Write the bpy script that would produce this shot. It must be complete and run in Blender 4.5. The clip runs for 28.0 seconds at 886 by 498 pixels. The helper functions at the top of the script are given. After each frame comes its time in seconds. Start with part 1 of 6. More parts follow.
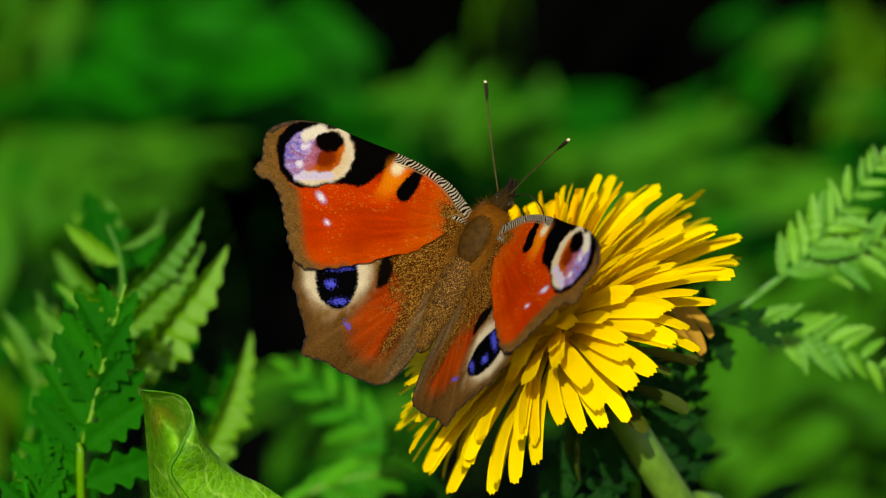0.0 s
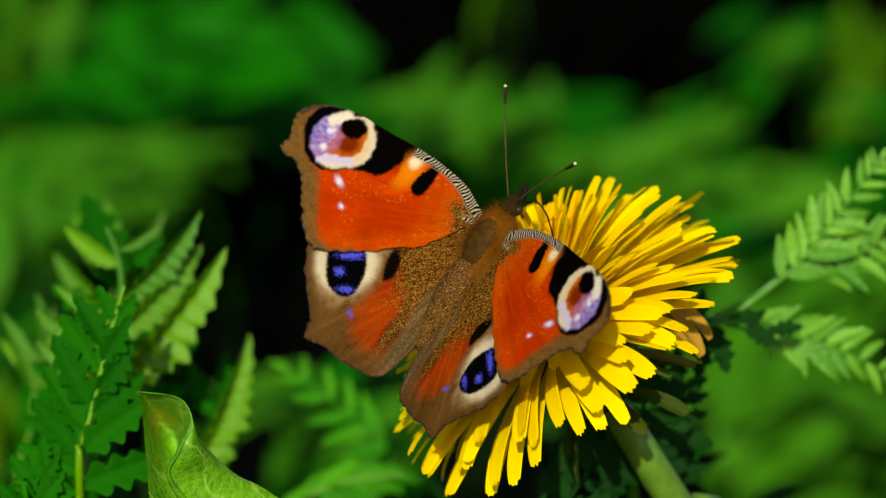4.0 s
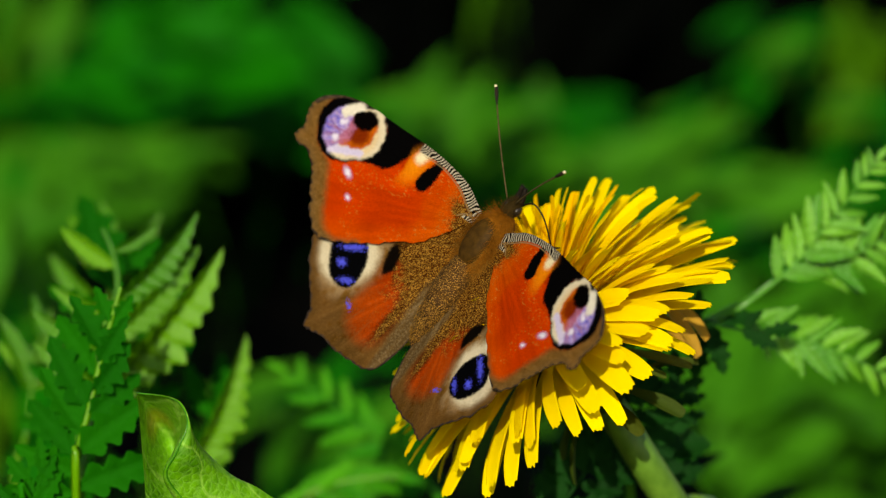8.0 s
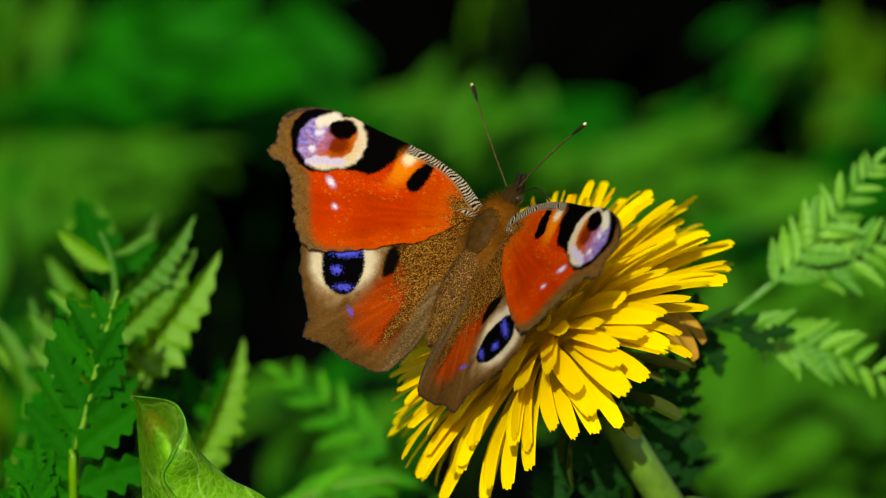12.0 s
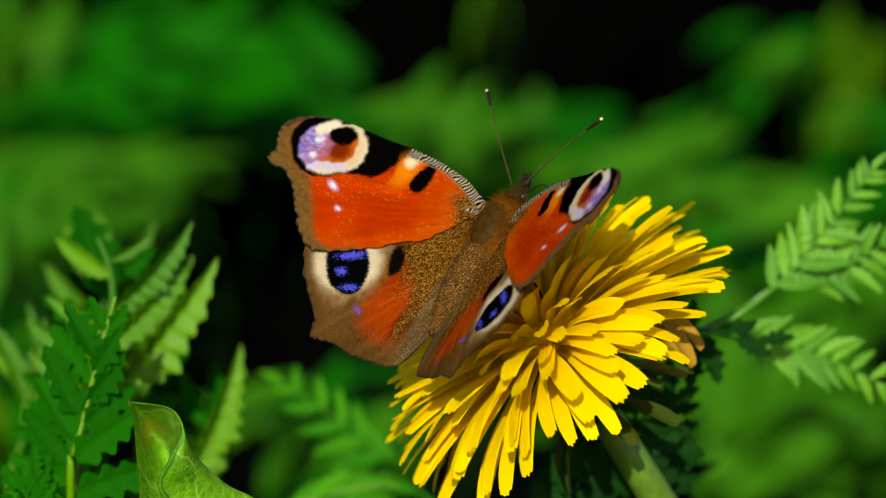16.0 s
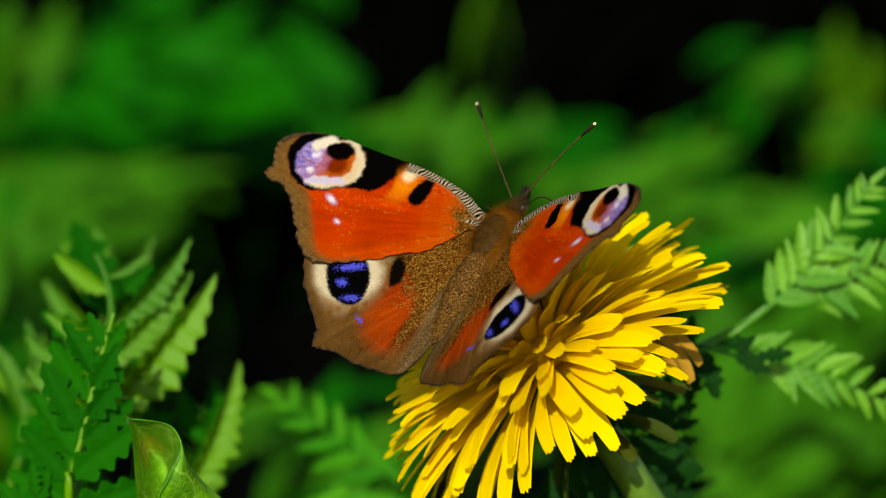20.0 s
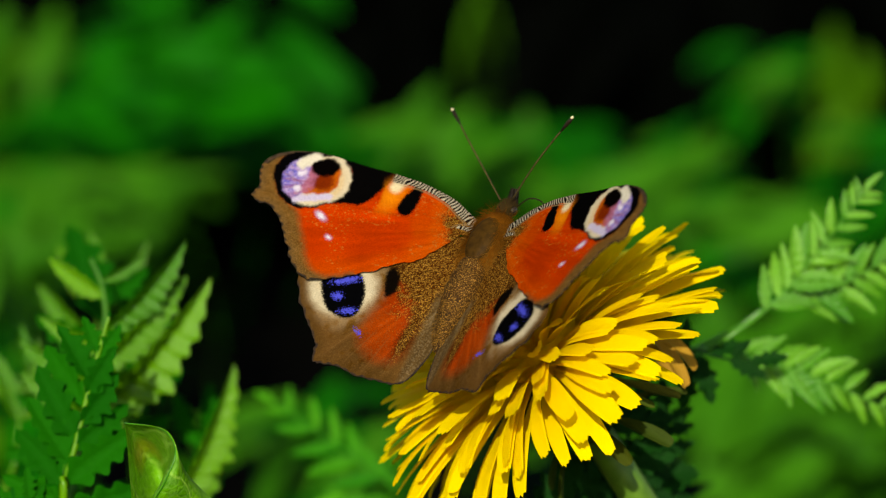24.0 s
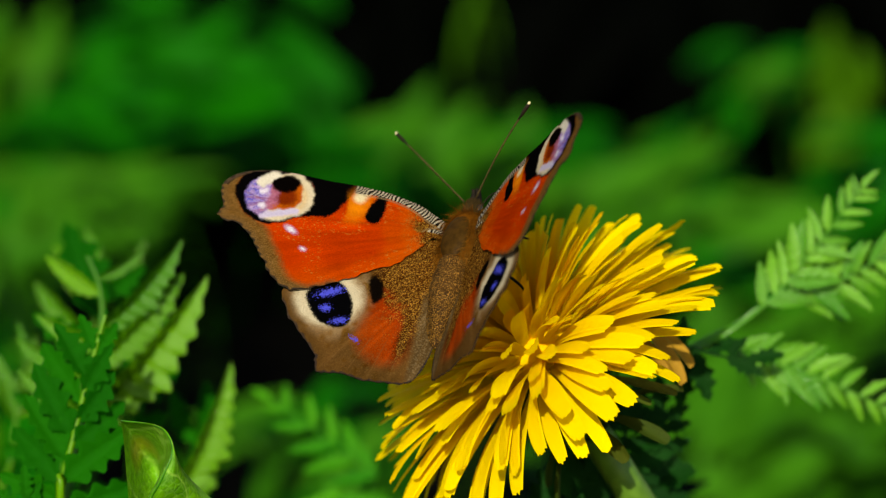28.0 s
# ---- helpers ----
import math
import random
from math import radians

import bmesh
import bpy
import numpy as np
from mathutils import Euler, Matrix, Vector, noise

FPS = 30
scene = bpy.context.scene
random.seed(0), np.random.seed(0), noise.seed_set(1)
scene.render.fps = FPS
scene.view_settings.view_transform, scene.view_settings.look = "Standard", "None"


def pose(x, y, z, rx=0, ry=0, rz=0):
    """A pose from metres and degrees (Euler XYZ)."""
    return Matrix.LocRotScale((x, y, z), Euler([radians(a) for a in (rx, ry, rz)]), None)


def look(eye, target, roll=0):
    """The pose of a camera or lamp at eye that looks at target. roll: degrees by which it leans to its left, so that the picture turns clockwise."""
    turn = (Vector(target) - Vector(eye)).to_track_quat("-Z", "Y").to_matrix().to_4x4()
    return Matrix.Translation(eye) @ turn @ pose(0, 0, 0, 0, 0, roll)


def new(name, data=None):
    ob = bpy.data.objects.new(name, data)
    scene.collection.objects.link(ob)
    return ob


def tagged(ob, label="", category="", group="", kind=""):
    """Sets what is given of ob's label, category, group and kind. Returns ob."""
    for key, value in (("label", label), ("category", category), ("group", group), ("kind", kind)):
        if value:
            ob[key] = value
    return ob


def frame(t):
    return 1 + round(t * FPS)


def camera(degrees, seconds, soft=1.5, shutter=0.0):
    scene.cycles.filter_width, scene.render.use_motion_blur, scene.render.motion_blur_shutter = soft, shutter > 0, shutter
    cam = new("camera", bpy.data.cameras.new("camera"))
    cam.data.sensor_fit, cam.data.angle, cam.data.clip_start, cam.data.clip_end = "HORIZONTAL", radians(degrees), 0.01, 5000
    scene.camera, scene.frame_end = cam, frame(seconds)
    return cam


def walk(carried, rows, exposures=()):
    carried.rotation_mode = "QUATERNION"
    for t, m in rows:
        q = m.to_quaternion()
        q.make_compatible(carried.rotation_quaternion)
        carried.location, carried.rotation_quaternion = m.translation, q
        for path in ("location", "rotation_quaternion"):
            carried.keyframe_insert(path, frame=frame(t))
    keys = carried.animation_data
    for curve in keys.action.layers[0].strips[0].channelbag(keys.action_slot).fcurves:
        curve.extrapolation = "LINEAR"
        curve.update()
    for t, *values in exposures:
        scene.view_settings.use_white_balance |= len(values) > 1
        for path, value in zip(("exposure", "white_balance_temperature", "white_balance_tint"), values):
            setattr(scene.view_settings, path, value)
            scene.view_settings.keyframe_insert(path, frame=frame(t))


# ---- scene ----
# ---------------------------------------------------------------- camera
EYE = (0.0000, -0.4743, 0.3271)
cam = camera(14.0, 28.0, soft=1.2)
cam.data.dof.use_dof = True
cam.data.dof.focus_distance = 0.485
cam.data.dof.aperture_fstop = 14.5
walk(cam, [
    (0.0, look(EYE, (0.00000, 0.00000, 0.20000))),
    (0.5, look(EYE, (0.00000, 0.00002, 0.20009))),
    (1.0, look(EYE, (0.00000, 0.00004, 0.20014))),
    (1.5, look(EYE, (0.00006, 0.00006, 0.20023))),
    (2.0, look(EYE, (0.00017, 0.00008, 0.20031))),
    (2.5, look(EYE, (0.00023, 0.00009, 0.20033))),
    (3.0, look(EYE, (0.00020, 0.00008, 0.20029))),
    (3.5, look(EYE, (0.00012, 0.00006, 0.20023))),
    (5.5, look(EYE, (0.00047, 0.00015, 0.20057))),
    (6.0, look(EYE, (0.00044, 0.00018, 0.20068))),
    (6.5, look(EYE, (0.00038, 0.00019, 0.20072))),
    (7.0, look(EYE, (0.00037, 0.00017, 0.20062))),
    (7.5, look(EYE, (0.00047, 0.00013, 0.20047))),
    (8.0, look(EYE, (0.00063, 0.00011, 0.20040))),
    (8.5, look(EYE, (0.00077, 0.00011, 0.20043))),
    (9.0, look(EYE, (0.00092, 0.00013, 0.20050))),
    (9.5, look(EYE, (0.00106, 0.00017, 0.20062))),
    (10.0, look(EYE, (0.00113, 0.00021, 0.20078))),
    (10.5, look(EYE, (0.00109, 0.00024, 0.20088))),
    (11.0, look(EYE, (0.00099, 0.00024, 0.20088))),
    (11.5, look(EYE, (0.00097, 0.00022, 0.20082))),
    (12.0, look(EYE, (0.00103, 0.00021, 0.20079))),
    (12.5, look(EYE, (0.00106, 0.00021, 0.20079))),
    (14.5, look(EYE, (0.00118, 0.00034, 0.20125))),
    (15.0, look(EYE, (0.00118, 0.00035, 0.20131))),
    (15.5, look(EYE, (0.00122, 0.00038, 0.20141))),
    (16.0, look(EYE, (0.00135, 0.00043, 0.20162))),
    (16.5, look(EYE, (0.00155, 0.00051, 0.20191))),
    (17.0, look(EYE, (0.00174, 0.00059, 0.20222))),
    (17.5, look(EYE, (0.00186, 0.00070, 0.20261))),
    (18.0, look(EYE, (0.00187, 0.00081, 0.20304))),
    (18.5, look(EYE, (0.00183, 0.00090, 0.20335))),
    (19.0, look(EYE, (0.00174, 0.00094, 0.20353))),
    (19.5, look(EYE, (0.00162, 0.00098, 0.20364))),
    (20.0, look(EYE, (0.00157, 0.00101, 0.20375))),
    (20.5, look(EYE, (0.00159, 0.00104, 0.20390))),
    (21.0, look(EYE, (0.00154, 0.00108, 0.20404))),
    (21.5, look(EYE, (0.00147, 0.00110, 0.20410))),
    (23.5, look(EYE, (0.00200, 0.00116, 0.20432))),
    (24.0, look(EYE, (0.00226, 0.00115, 0.20431))),
    (24.5, look(EYE, (0.00238, 0.00114, 0.20427))),
    (25.0, look(EYE, (0.00247, 0.00113, 0.20423))),
    (25.5, look(EYE, (0.00258, 0.00113, 0.20421))),
    (26.0, look(EYE, (0.00262, 0.00112, 0.20418))),
    (26.5, look(EYE, (0.00261, 0.00110, 0.20412))),
    (27.0, look(EYE, (0.00259, 0.00109, 0.20406))),
    (27.5, look(EYE, (0.00262, 0.00107, 0.20401))),
    (28.0, look(EYE, (0.00271, 0.00107, 0.20398))),
], exposures=[(0.0, 0.52, 7300, 3.5), (28.0, 0.52, 7300, 3.5)])

# ---------------------------------------------------------------- light
SUN_DIR = Vector((-0.10, -0.865, 0.49)).normalized()   # towards the sun
world = bpy.data.worlds.new("sky")
scene.world = world
world.use_nodes = True
wn = world.node_tree
sky = wn.nodes.new("ShaderNodeTexSky")
sky.sky_type = "NISHITA"
sky.sun_disc = False
sky.sun_elevation = math.asin(SUN_DIR.z)
sky.sun_rotation = math.atan2(SUN_DIR.x, SUN_DIR.y)
wn.links.new(sky.outputs[0], wn.nodes["Background"].inputs[0])
wn.nodes["Background"].inputs[1].default_value = 0.10
sun = new("sun", bpy.data.lights.new("sun", "SUN"))
sun.data.energy, sun.data.angle, sun.data.color = 4.05, radians(0.55), (1.0, 0.95, 0.86)
sun.matrix_world = look((0, 0, 5), Vector((0, 0, 5)) - SUN_DIR)

# ---------------------------------------------------------------- frame of the plan
# u to the right, v up across the view, w towards the viewer, in millimetres
TILT = radians(15.0)
SITE = Matrix(((1, 0, 0, 0), (0, math.sin(TILT), -math.cos(TILT), 0), (0, math.cos(TILT), math.sin(TILT), 0.20), (0, 0, 0, 1)))


def at(u, v, w=0.0):
    return SITE @ (Vector((u, v, w)) * 0.001)


def way(u, v, w=0.0):
    return (SITE.to_3x3() @ Vector((u, v, w))).normalized()


# ---------------------------------------------------------------- materials
def material(name):
    m = bpy.data.materials.new(name)
    m.use_nodes = True
    nt = m.node_tree
    return m, nt, nt.nodes["Principled BSDF"], nt.nodes["Material Output"]


def noise_node(nt, scale, detail=3.0, coords="Object"):
    tc = nt.nodes.new("ShaderNodeTexCoord")
    n = nt.nodes.new("ShaderNodeTexNoise")
    n.inputs["Scale"].default_value = scale
    n.inputs["Detail"].default_value = detail
    nt.links.new(tc.outputs[coords], n.inputs["Vector"])
    return n


def ramp(nt, src, stops):
    r = nt.nodes.new("ShaderNodeValToRGB")
    els = r.color_ramp.elements
    els[0].position, els[0].color = stops[0][0], (*stops[0][1], 1)
    els[1].position, els[1].color = stops[-1][0], (*stops[-1][1], 1)
    for p, c in stops[1:-1]:
        e = els.new(p)
        e.color = (*c, 1)
    nt.links.new(src, r.inputs["Fac"])
    return r


def bump(nt, bsdf, src, strength, distance):
    b = nt.nodes.new("ShaderNodeBump")
    b.inputs["Strength"].default_value = strength
    b.inputs["Distance"].default_value = distance
    nt.links.new(src, b.inputs["Height"])
    nt.links.new(b.outputs[0], bsdf.inputs["Normal"])
    return b


def mixed(nt, a, b, fac, mode="MIX"):
    m = nt.nodes.new("ShaderNodeMix")
    m.data_type, m.blend_type = "RGBA", mode
    if isinstance(fac, float):
        m.inputs[0].default_value = fac
    else:
        nt.links.new(fac, m.inputs[0])
    for k, v in ((6, a), (7, b)):
        if isinstance(v, tuple):
            m.inputs[k].default_value = (*v, 1)
        else:
            nt.links.new(v, m.inputs[k])
    return m.outputs[2]


def leafy(name, dark, light, vein=None, rough=0.42, grain=900.0, glow=0.35, spec=0.35, tint=0.35):
    """Thin plant tissue: varied colour, fine relief, some light passing through."""
    m, nt, b, out = material(name)
    big = noise_node(nt, grain * 0.12, 2.0)
    fine = noise_node(nt, grain, 4.0)
    info = nt.nodes.new("ShaderNodeObjectInfo")
    col = ramp(nt, big.outputs[0], [(0.3, dark), (0.7, light)]).outputs[0]
    col = mixed(nt, col, ramp(nt, fine.outputs[0], [(0.35, tuple(c * 0.6 for c in dark)), (0.65, light)]).outputs[0], 0.45)
    col = mixed(nt, col, ramp(nt, info.outputs["Random"], [(0.0, dark), (1.0, vein or light)]).outputs[0], tint)
    nt.links.new(col, b.inputs["Base Color"])
    b.inputs["Roughness"].default_value = rough
    b.inputs["Specular IOR Level"].default_value = spec
    bump(nt, b, fine.outputs[0], 0.35, 0.0002)
    t = nt.nodes.new("ShaderNodeBsdfTranslucent")
    nt.links.new(col, t.inputs["Color"])
    s = nt.nodes.new("ShaderNodeMixShader")
    s.inputs[0].default_value = glow
    nt.links.new(b.outputs[0], s.inputs[1])
    nt.links.new(t.outputs[0], s.inputs[2])
    nt.links.new(s.outputs[0], out.inputs[0])
    return m


def plain(name, dark, light, rough=0.6, grain=800.0, spec=0.3, relief=0.3):
    m, nt, b, _ = material(name)
    big = noise_node(nt, grain * 0.15, 2.0)
    fine = noise_node(nt, grain, 4.0)
    col = mixed(nt, ramp(nt, big.outputs[0], [(0.3, dark), (0.7, light)]).outputs[0],
                ramp(nt, fine.outputs[0], [(0.35, dark), (0.65, light)]).outputs[0], 0.5)
    nt.links.new(col, b.inputs["Base Color"])
    b.inputs["Roughness"].default_value = rough
    b.inputs["Specular IOR Level"].default_value = spec
    bump(nt, b, fine.outputs[0], relief, 0.0002)
    return m


M_PETAL = leafy("petal_yellow", (0.93, 0.63, 0.002), (0.96, 0.75, 0.003), (0.96, 0.78, 0.004), 0.6, 700, 0.34, 0.08, 0.3)
M_PETAL_IN = leafy("petal_amber", (0.92, 0.48, 0.002), (0.95, 0.62, 0.003), (0.96, 0.67, 0.004), 0.6, 900, 0.36, 0.08, 0.3)
M_WITHER = leafy("petal_withered", (0.22, 0.10, 0.01), (0.50, 0.30, 0.02), (0.45, 0.24, 0.02), 0.6, 900, 0.2, 0.15, 0.3)
M_STEM = leafy("stem_green", (0.06048, 0.1478, 0.01008), (0.1277, 0.2419, 0.02688), (0.1142, 0.215, 0.02016), 0.38, 500, 0.15, 0.4, 0.2)
M_BRACT = leafy("bract_green", (0.012, 0.028, 0.002), (0.05, 0.085, 0.005), (0.06, 0.06, 0.005), 0.6, 700, 0.15, 0.10, 0.4)
M_BRACT_PALE = leafy("bract_pale_green", (0.03, 0.06, 0.004), (0.10, 0.15, 0.012), (0.12, 0.08, 0.012), 0.6, 500, 0.3, 0.1, 0.4)
M_DEEP = leafy("leaf_deep_green", (0.00076, 0.0494, 0.000608), (0.0076, 0.1368, 0.00152), (0.01216, 0.152, 0.00152), 0.6, 500, 0.25, 0.04, 0.5)
M_FRESH = leafy("leaf_fresh_green", (0.006, 0.10, 0.0006), (0.09, 0.28, 0.003), (0.14, 0.33, 0.006), 0.32, 450, 0.22, 0.26, 0.5)
M_MID = leafy("leaf_mid_green", (0.006, 0.13, 0.001), (0.05, 0.30, 0.004), (0.08, 0.33, 0.006), 0.5, 300, 0.3, 0.12, 0.5)
M_FERN = leafy("leaf_light_green", (0.010, 0.13, 0.0015), (0.09, 0.33, 0.010), (0.19, 0.44, 0.025), 0.30, 350, 0.22, 0.5, 0.5)
# darkened leaf green with the shade below the flower head painted in
M_SHADE = leafy("leaf_shade_green", (0.00084, 0.0168, 0.00084), (0.00336, 0.042, 0.00168), (0.0042, 0.0462, 0.00168), 0.6, 700, 0.15, 0.08, 0.4)
M_FAR_Y = leafy("meadow_yellow_green", (0.01996, 0.08649, 0.0006653), (0.05655, 0.1663, 0.001996), (0.0499, 0.1463, 0.001996), 0.6, 90, 0.3, 0.06, 0.3)
M_FAR_L = leafy("meadow_light_green", (0.0133, 0.09981, 0.00133), (0.0499, 0.193, 0.006653), (0.03991, 0.1796, 0.006653), 0.6, 90, 0.3, 0.06, 0.3)
M_FAR_G = leafy("meadow_green", (0.0003326, 0.05323, 0.0003326), (0.003992, 0.1463, 0.0006653), (0.005323, 0.1597, 0.0006653), 0.6, 90, 0.3, 0.06, 0.3)
# meadow green taken almost to black, shade low behind the stem as colour
M_FAR_SHADE = leafy("meadow_shade_green", (0.0001411, 0.002822, 0.0001411), (0.0004704, 0.007525, 0.0002352), (0.0004704, 0.00847, 0.0002352), 0.6, 90, 0.2, 0.05, 0.3)
# deep shade of the background is painted into these near-black colours
M_UNDER_SHADE = leafy("undergrowth", (6.72e-05, 0.000168, 3.36e-05), (0.0001344, 0.0004368, 6.72e-05), (0.0001344, 0.0004368, 6.72e-05), 0.9, 60, 0.05, 0.02, 0.3)
M_SOIL_SHADE = plain("soil", (0.000504, 0.000504, 0.000252), (0.001512, 0.00126, 0.000756), 0.95, 60, 0.02, 0.5)
M_FUR = plain("brown_fur", (0.065, 0.020, 0.0014), (0.23, 0.080, 0.0065), 0.85, 2500, 0.02)
M_FUR_GOLD = plain("golden_fur", (0.08288, 0.03506, 0.003825), (0.2167, 0.1084, 0.01912), 0.85, 2500, 0.04)
M_SHELL = plain("dark_shell", (0.01848, 0.01008, 0.00168), (0.0504, 0.03024, 0.00588), 0.7, 1800, 0.08)
M_BLACK = plain("black_shaft", (0.00336, 0.00252, 0.00168), (0.01848, 0.01176, 0.00672), 0.6, 2500, 0.1)
M_ANT = plain("brown_shaft", (0.0168, 0.01176, 0.00336), (0.0756, 0.0546, 0.0168), 0.6, 4000, 0.1)
M_TIP = plain("pale_tip", (0.546, 0.4368, 0.2352), (0.714, 0.63, 0.42), 0.5, 4000, 0.3)
M_EYE = plain("dark_eye", (0.0084, 0.00588, 0.0042), (0.0252, 0.0168, 0.01008), 0.25, 5000, 0.5)
M_PLATE = plain("bare_plate", (0.016, 0.0075, 0.0009), (0.050, 0.023, 0.0027), 0.6, 1500, 0.05)


def speckled(name, dark, gold, scale, share):
    """Dark skin under scattered bright hair scales."""
    m, nt, b, _ = material(name)
    fine, big = noise_node(nt, scale, 1.0), noise_node(nt, 450, 2.0)
    under = ramp(nt, big.outputs[0], [(0.35, tuple(c * 0.45 for c in dark)), (0.65, dark)]).outputs[0]
    fleck = ramp(nt, fine.outputs[0], [(1 - share - 0.03, (0, 0, 0)), (1 - share + 0.03, (1, 1, 1))]).outputs[0]
    nt.links.new(mixed(nt, under, gold, fleck), b.inputs["Base Color"])
    b.inputs["Roughness"].default_value = 0.75
    b.inputs["Specular IOR Level"].default_value = 0.1
    bump(nt, b, fine.outputs[0], 0.6, 0.0001)
    return m


M_SPECK = speckled("abdomen_scale_coat", (0.042, 0.017, 0.002), (0.25, 0.125, 0.022), 7500, 0.40)


def wing_material():
    m, nt, b, out = material("wing_scales")
    a = nt.nodes.new("ShaderNodeAttribute")
    a.attribute_name = "scale_colour"
    fine = noise_node(nt, 7000, 2.0)
    col = mixed(nt, a.outputs["Color"], ramp(nt, fine.outputs[0], [(0.3, (0.72, 0.72, 0.72)), (0.7, (1.18, 1.18, 1.18))]).outputs[0], 1.0, "MULTIPLY")
    nt.links.new(col, b.inputs["Base Color"])
    b.inputs["Roughness"].default_value = 0.72
    b.inputs["Specular IOR Level"].default_value = 0.0
    bump(nt, b, fine.outputs[0], 0.3, 0.00005)
    return m


M_WING = wing_material()


# ---------------------------------------------------------------- mesh helpers
def mesh_of(name, verts, faces, mat=None, smooth=True):
    me = bpy.data.meshes.new(name)
    me.from_pydata([tuple(v) for v in verts], [], faces)
    if smooth:
        me.polygons.foreach_set("use_smooth", [True] * len(me.polygons))
    if mat:
        me.materials.append(mat)
    me.update()
    return me


def part(name, me, parent, label="", m=None):
    ob = new(name, me)
    ob.parent = parent
    if m is not None:
        ob.matrix_local = m
    if label:
        tagged(ob, label)
    return ob


def thing(name, label, category, place=None, group="", kind=""):
    ob = new(name)
    ob.empty_display_size = 0.01
    if place is not None:
        ob.matrix_world = place if isinstance(place, Matrix) else Matrix.Translation(place)
    return tagged(ob, label, category, group, kind)


def spline(pts, n):
    """A smooth line through pts, n steps between neighbours."""
    pts = [Vector(p) for p in pts]
    res = []
    for i in range(len(pts) - 1):
        a, b, c, d = pts[max(i - 1, 0)], pts[i], pts[i + 1], pts[min(i + 2, len(pts) - 1)]
        for k in range(n):
            t = k / n
            res.append(0.5 * (2 * b + (c - a) * t + (2 * a - 5 * b + 4 * c - d) * t * t + (3 * b - a - 3 * c + d) * t ** 3))
    res.append(pts[-1])
    return res


def tube(pts, radii, sides=8, cap=True):
    """Vertices and faces of a round tube along pts."""
    verts, faces = [], []
    ref = Vector((0.3, 0.2, 0.93))
    for i, p in enumerate(pts):
        d = (pts[min(i + 1, len(pts) - 1)] - pts[max(i - 1, 0)]).normalized()
        x = d.cross(ref)
        if x.length < 0.05:
            x = d.cross(Vector((1, 0, 0)))
        x.normalize()
        y = d.cross(x)
        r = radii[i] if hasattr(radii, "__len__") else radii
        for k in range(sides):
            a = 2 * math.pi * k / sides
            verts.append(p + x * (r * math.cos(a)) + y * (r * math.sin(a)))
    for i in range(len(pts) - 1):
        for k in range(sides):
            k2 = (k + 1) % sides
            faces.append((i * sides + k, i * sides + k2, (i + 1) * sides + k2, (i + 1) * sides + k))
    if cap:
        faces.append(tuple(range(sides - 1, -1, -1)))
        n = (len(pts) - 1) * sides
        faces.append(tuple(range(n, n + sides)))
    return verts, faces


def egg(centre, radii, rings=14, sides=18, taper=0.0):
    """An egg lying along y; taper narrows its far end."""
    verts, faces = [], []
    for i in range(rings + 1):
        a = math.pi * i / rings
        y = -math.cos(a)
        r = math.sin(a) * (1 + taper * y)
        for k in range(sides):
            b = 2 * math.pi * k / sides
            verts.append((centre[0] + radii[0] * r * math.cos(b), centre[1] + radii[1] * y, centre[2] + radii[2] * r * math.sin(b)))
    for i in range(rings):
        for k in range(sides):
            k2 = (k + 1) % sides
            faces.append((i * sides + k, (i + 1) * sides + k, (i + 1) * sides + k2, i * sides + k2))
    return verts, faces


def face_matrix(base, tip, normal, scale_x=1.0):
    y = tip - base
    ln = y.length
    y = y / ln
    x = y.cross(normal).normalized()
    z = x.cross(y)
    m = Matrix((x, y, z)).transposed().to_4x4()
    return Matrix.Translation(base) @ m @ Matrix.Diagonal((ln * scale_x, ln, ln, 1))


# ---------------------------------------------------------------- wings
def closed_curve(ctrl, n=8):
    p = np.array(ctrl, float)
    a, b, c, d = np.roll(p, 1, 0), p, np.roll(p, -1, 0), np.roll(p, -2, 0)
    res = []
    for k in range(n):
        t = k / n
        res.append(0.5 * (2 * b + (c - a) * t + (2 * a - 5 * b + 4 * c - d) * t * t + (3 * b - a - 3 * c + d) * t ** 3))
    return np.stack(res, 1).reshape(-1, 2)


def outline_distance(poly, q):
    """Signed distance to a closed line (negative inside) and the nearest point on it."""
    a, b = poly, np.roll(poly, -1, 0)
    dist, near = np.empty(len(q)), np.empty((len(q), 2))
    for s in range(0, len(q), 8000):
        p = q[s:s + 8000, None, :]
        ab = (b - a)[None]
        t = np.clip(np.sum((p - a[None]) * ab, 2) / np.sum(ab * ab, 2), 0, 1)
        c = a[None] + t[..., None] * ab
        d2 = np.sum((p - c) ** 2, 2)
        k = np.argmin(d2, 1)
        r = np.arange(len(k))
        near[s:s + 8000] = c[r, k]
        cond = (a[None, :, 1] > p[..., 1]) != (b[None, :, 1] > p[..., 1])
        with np.errstate(divide="ignore", invalid="ignore"):
            xi = a[None, :, 0] + (p[..., 1] - a[None, :, 1]) / (b - a)[None, :, 1] * (b - a)[None, :, 0]
        inside = np.sum(cond & (p[..., 0] < xi), 1) % 2 == 1
        dist[s:s + 8000] = np.sqrt(d2[r, k]) * np.where(inside, -1, 1)
    return dist, near


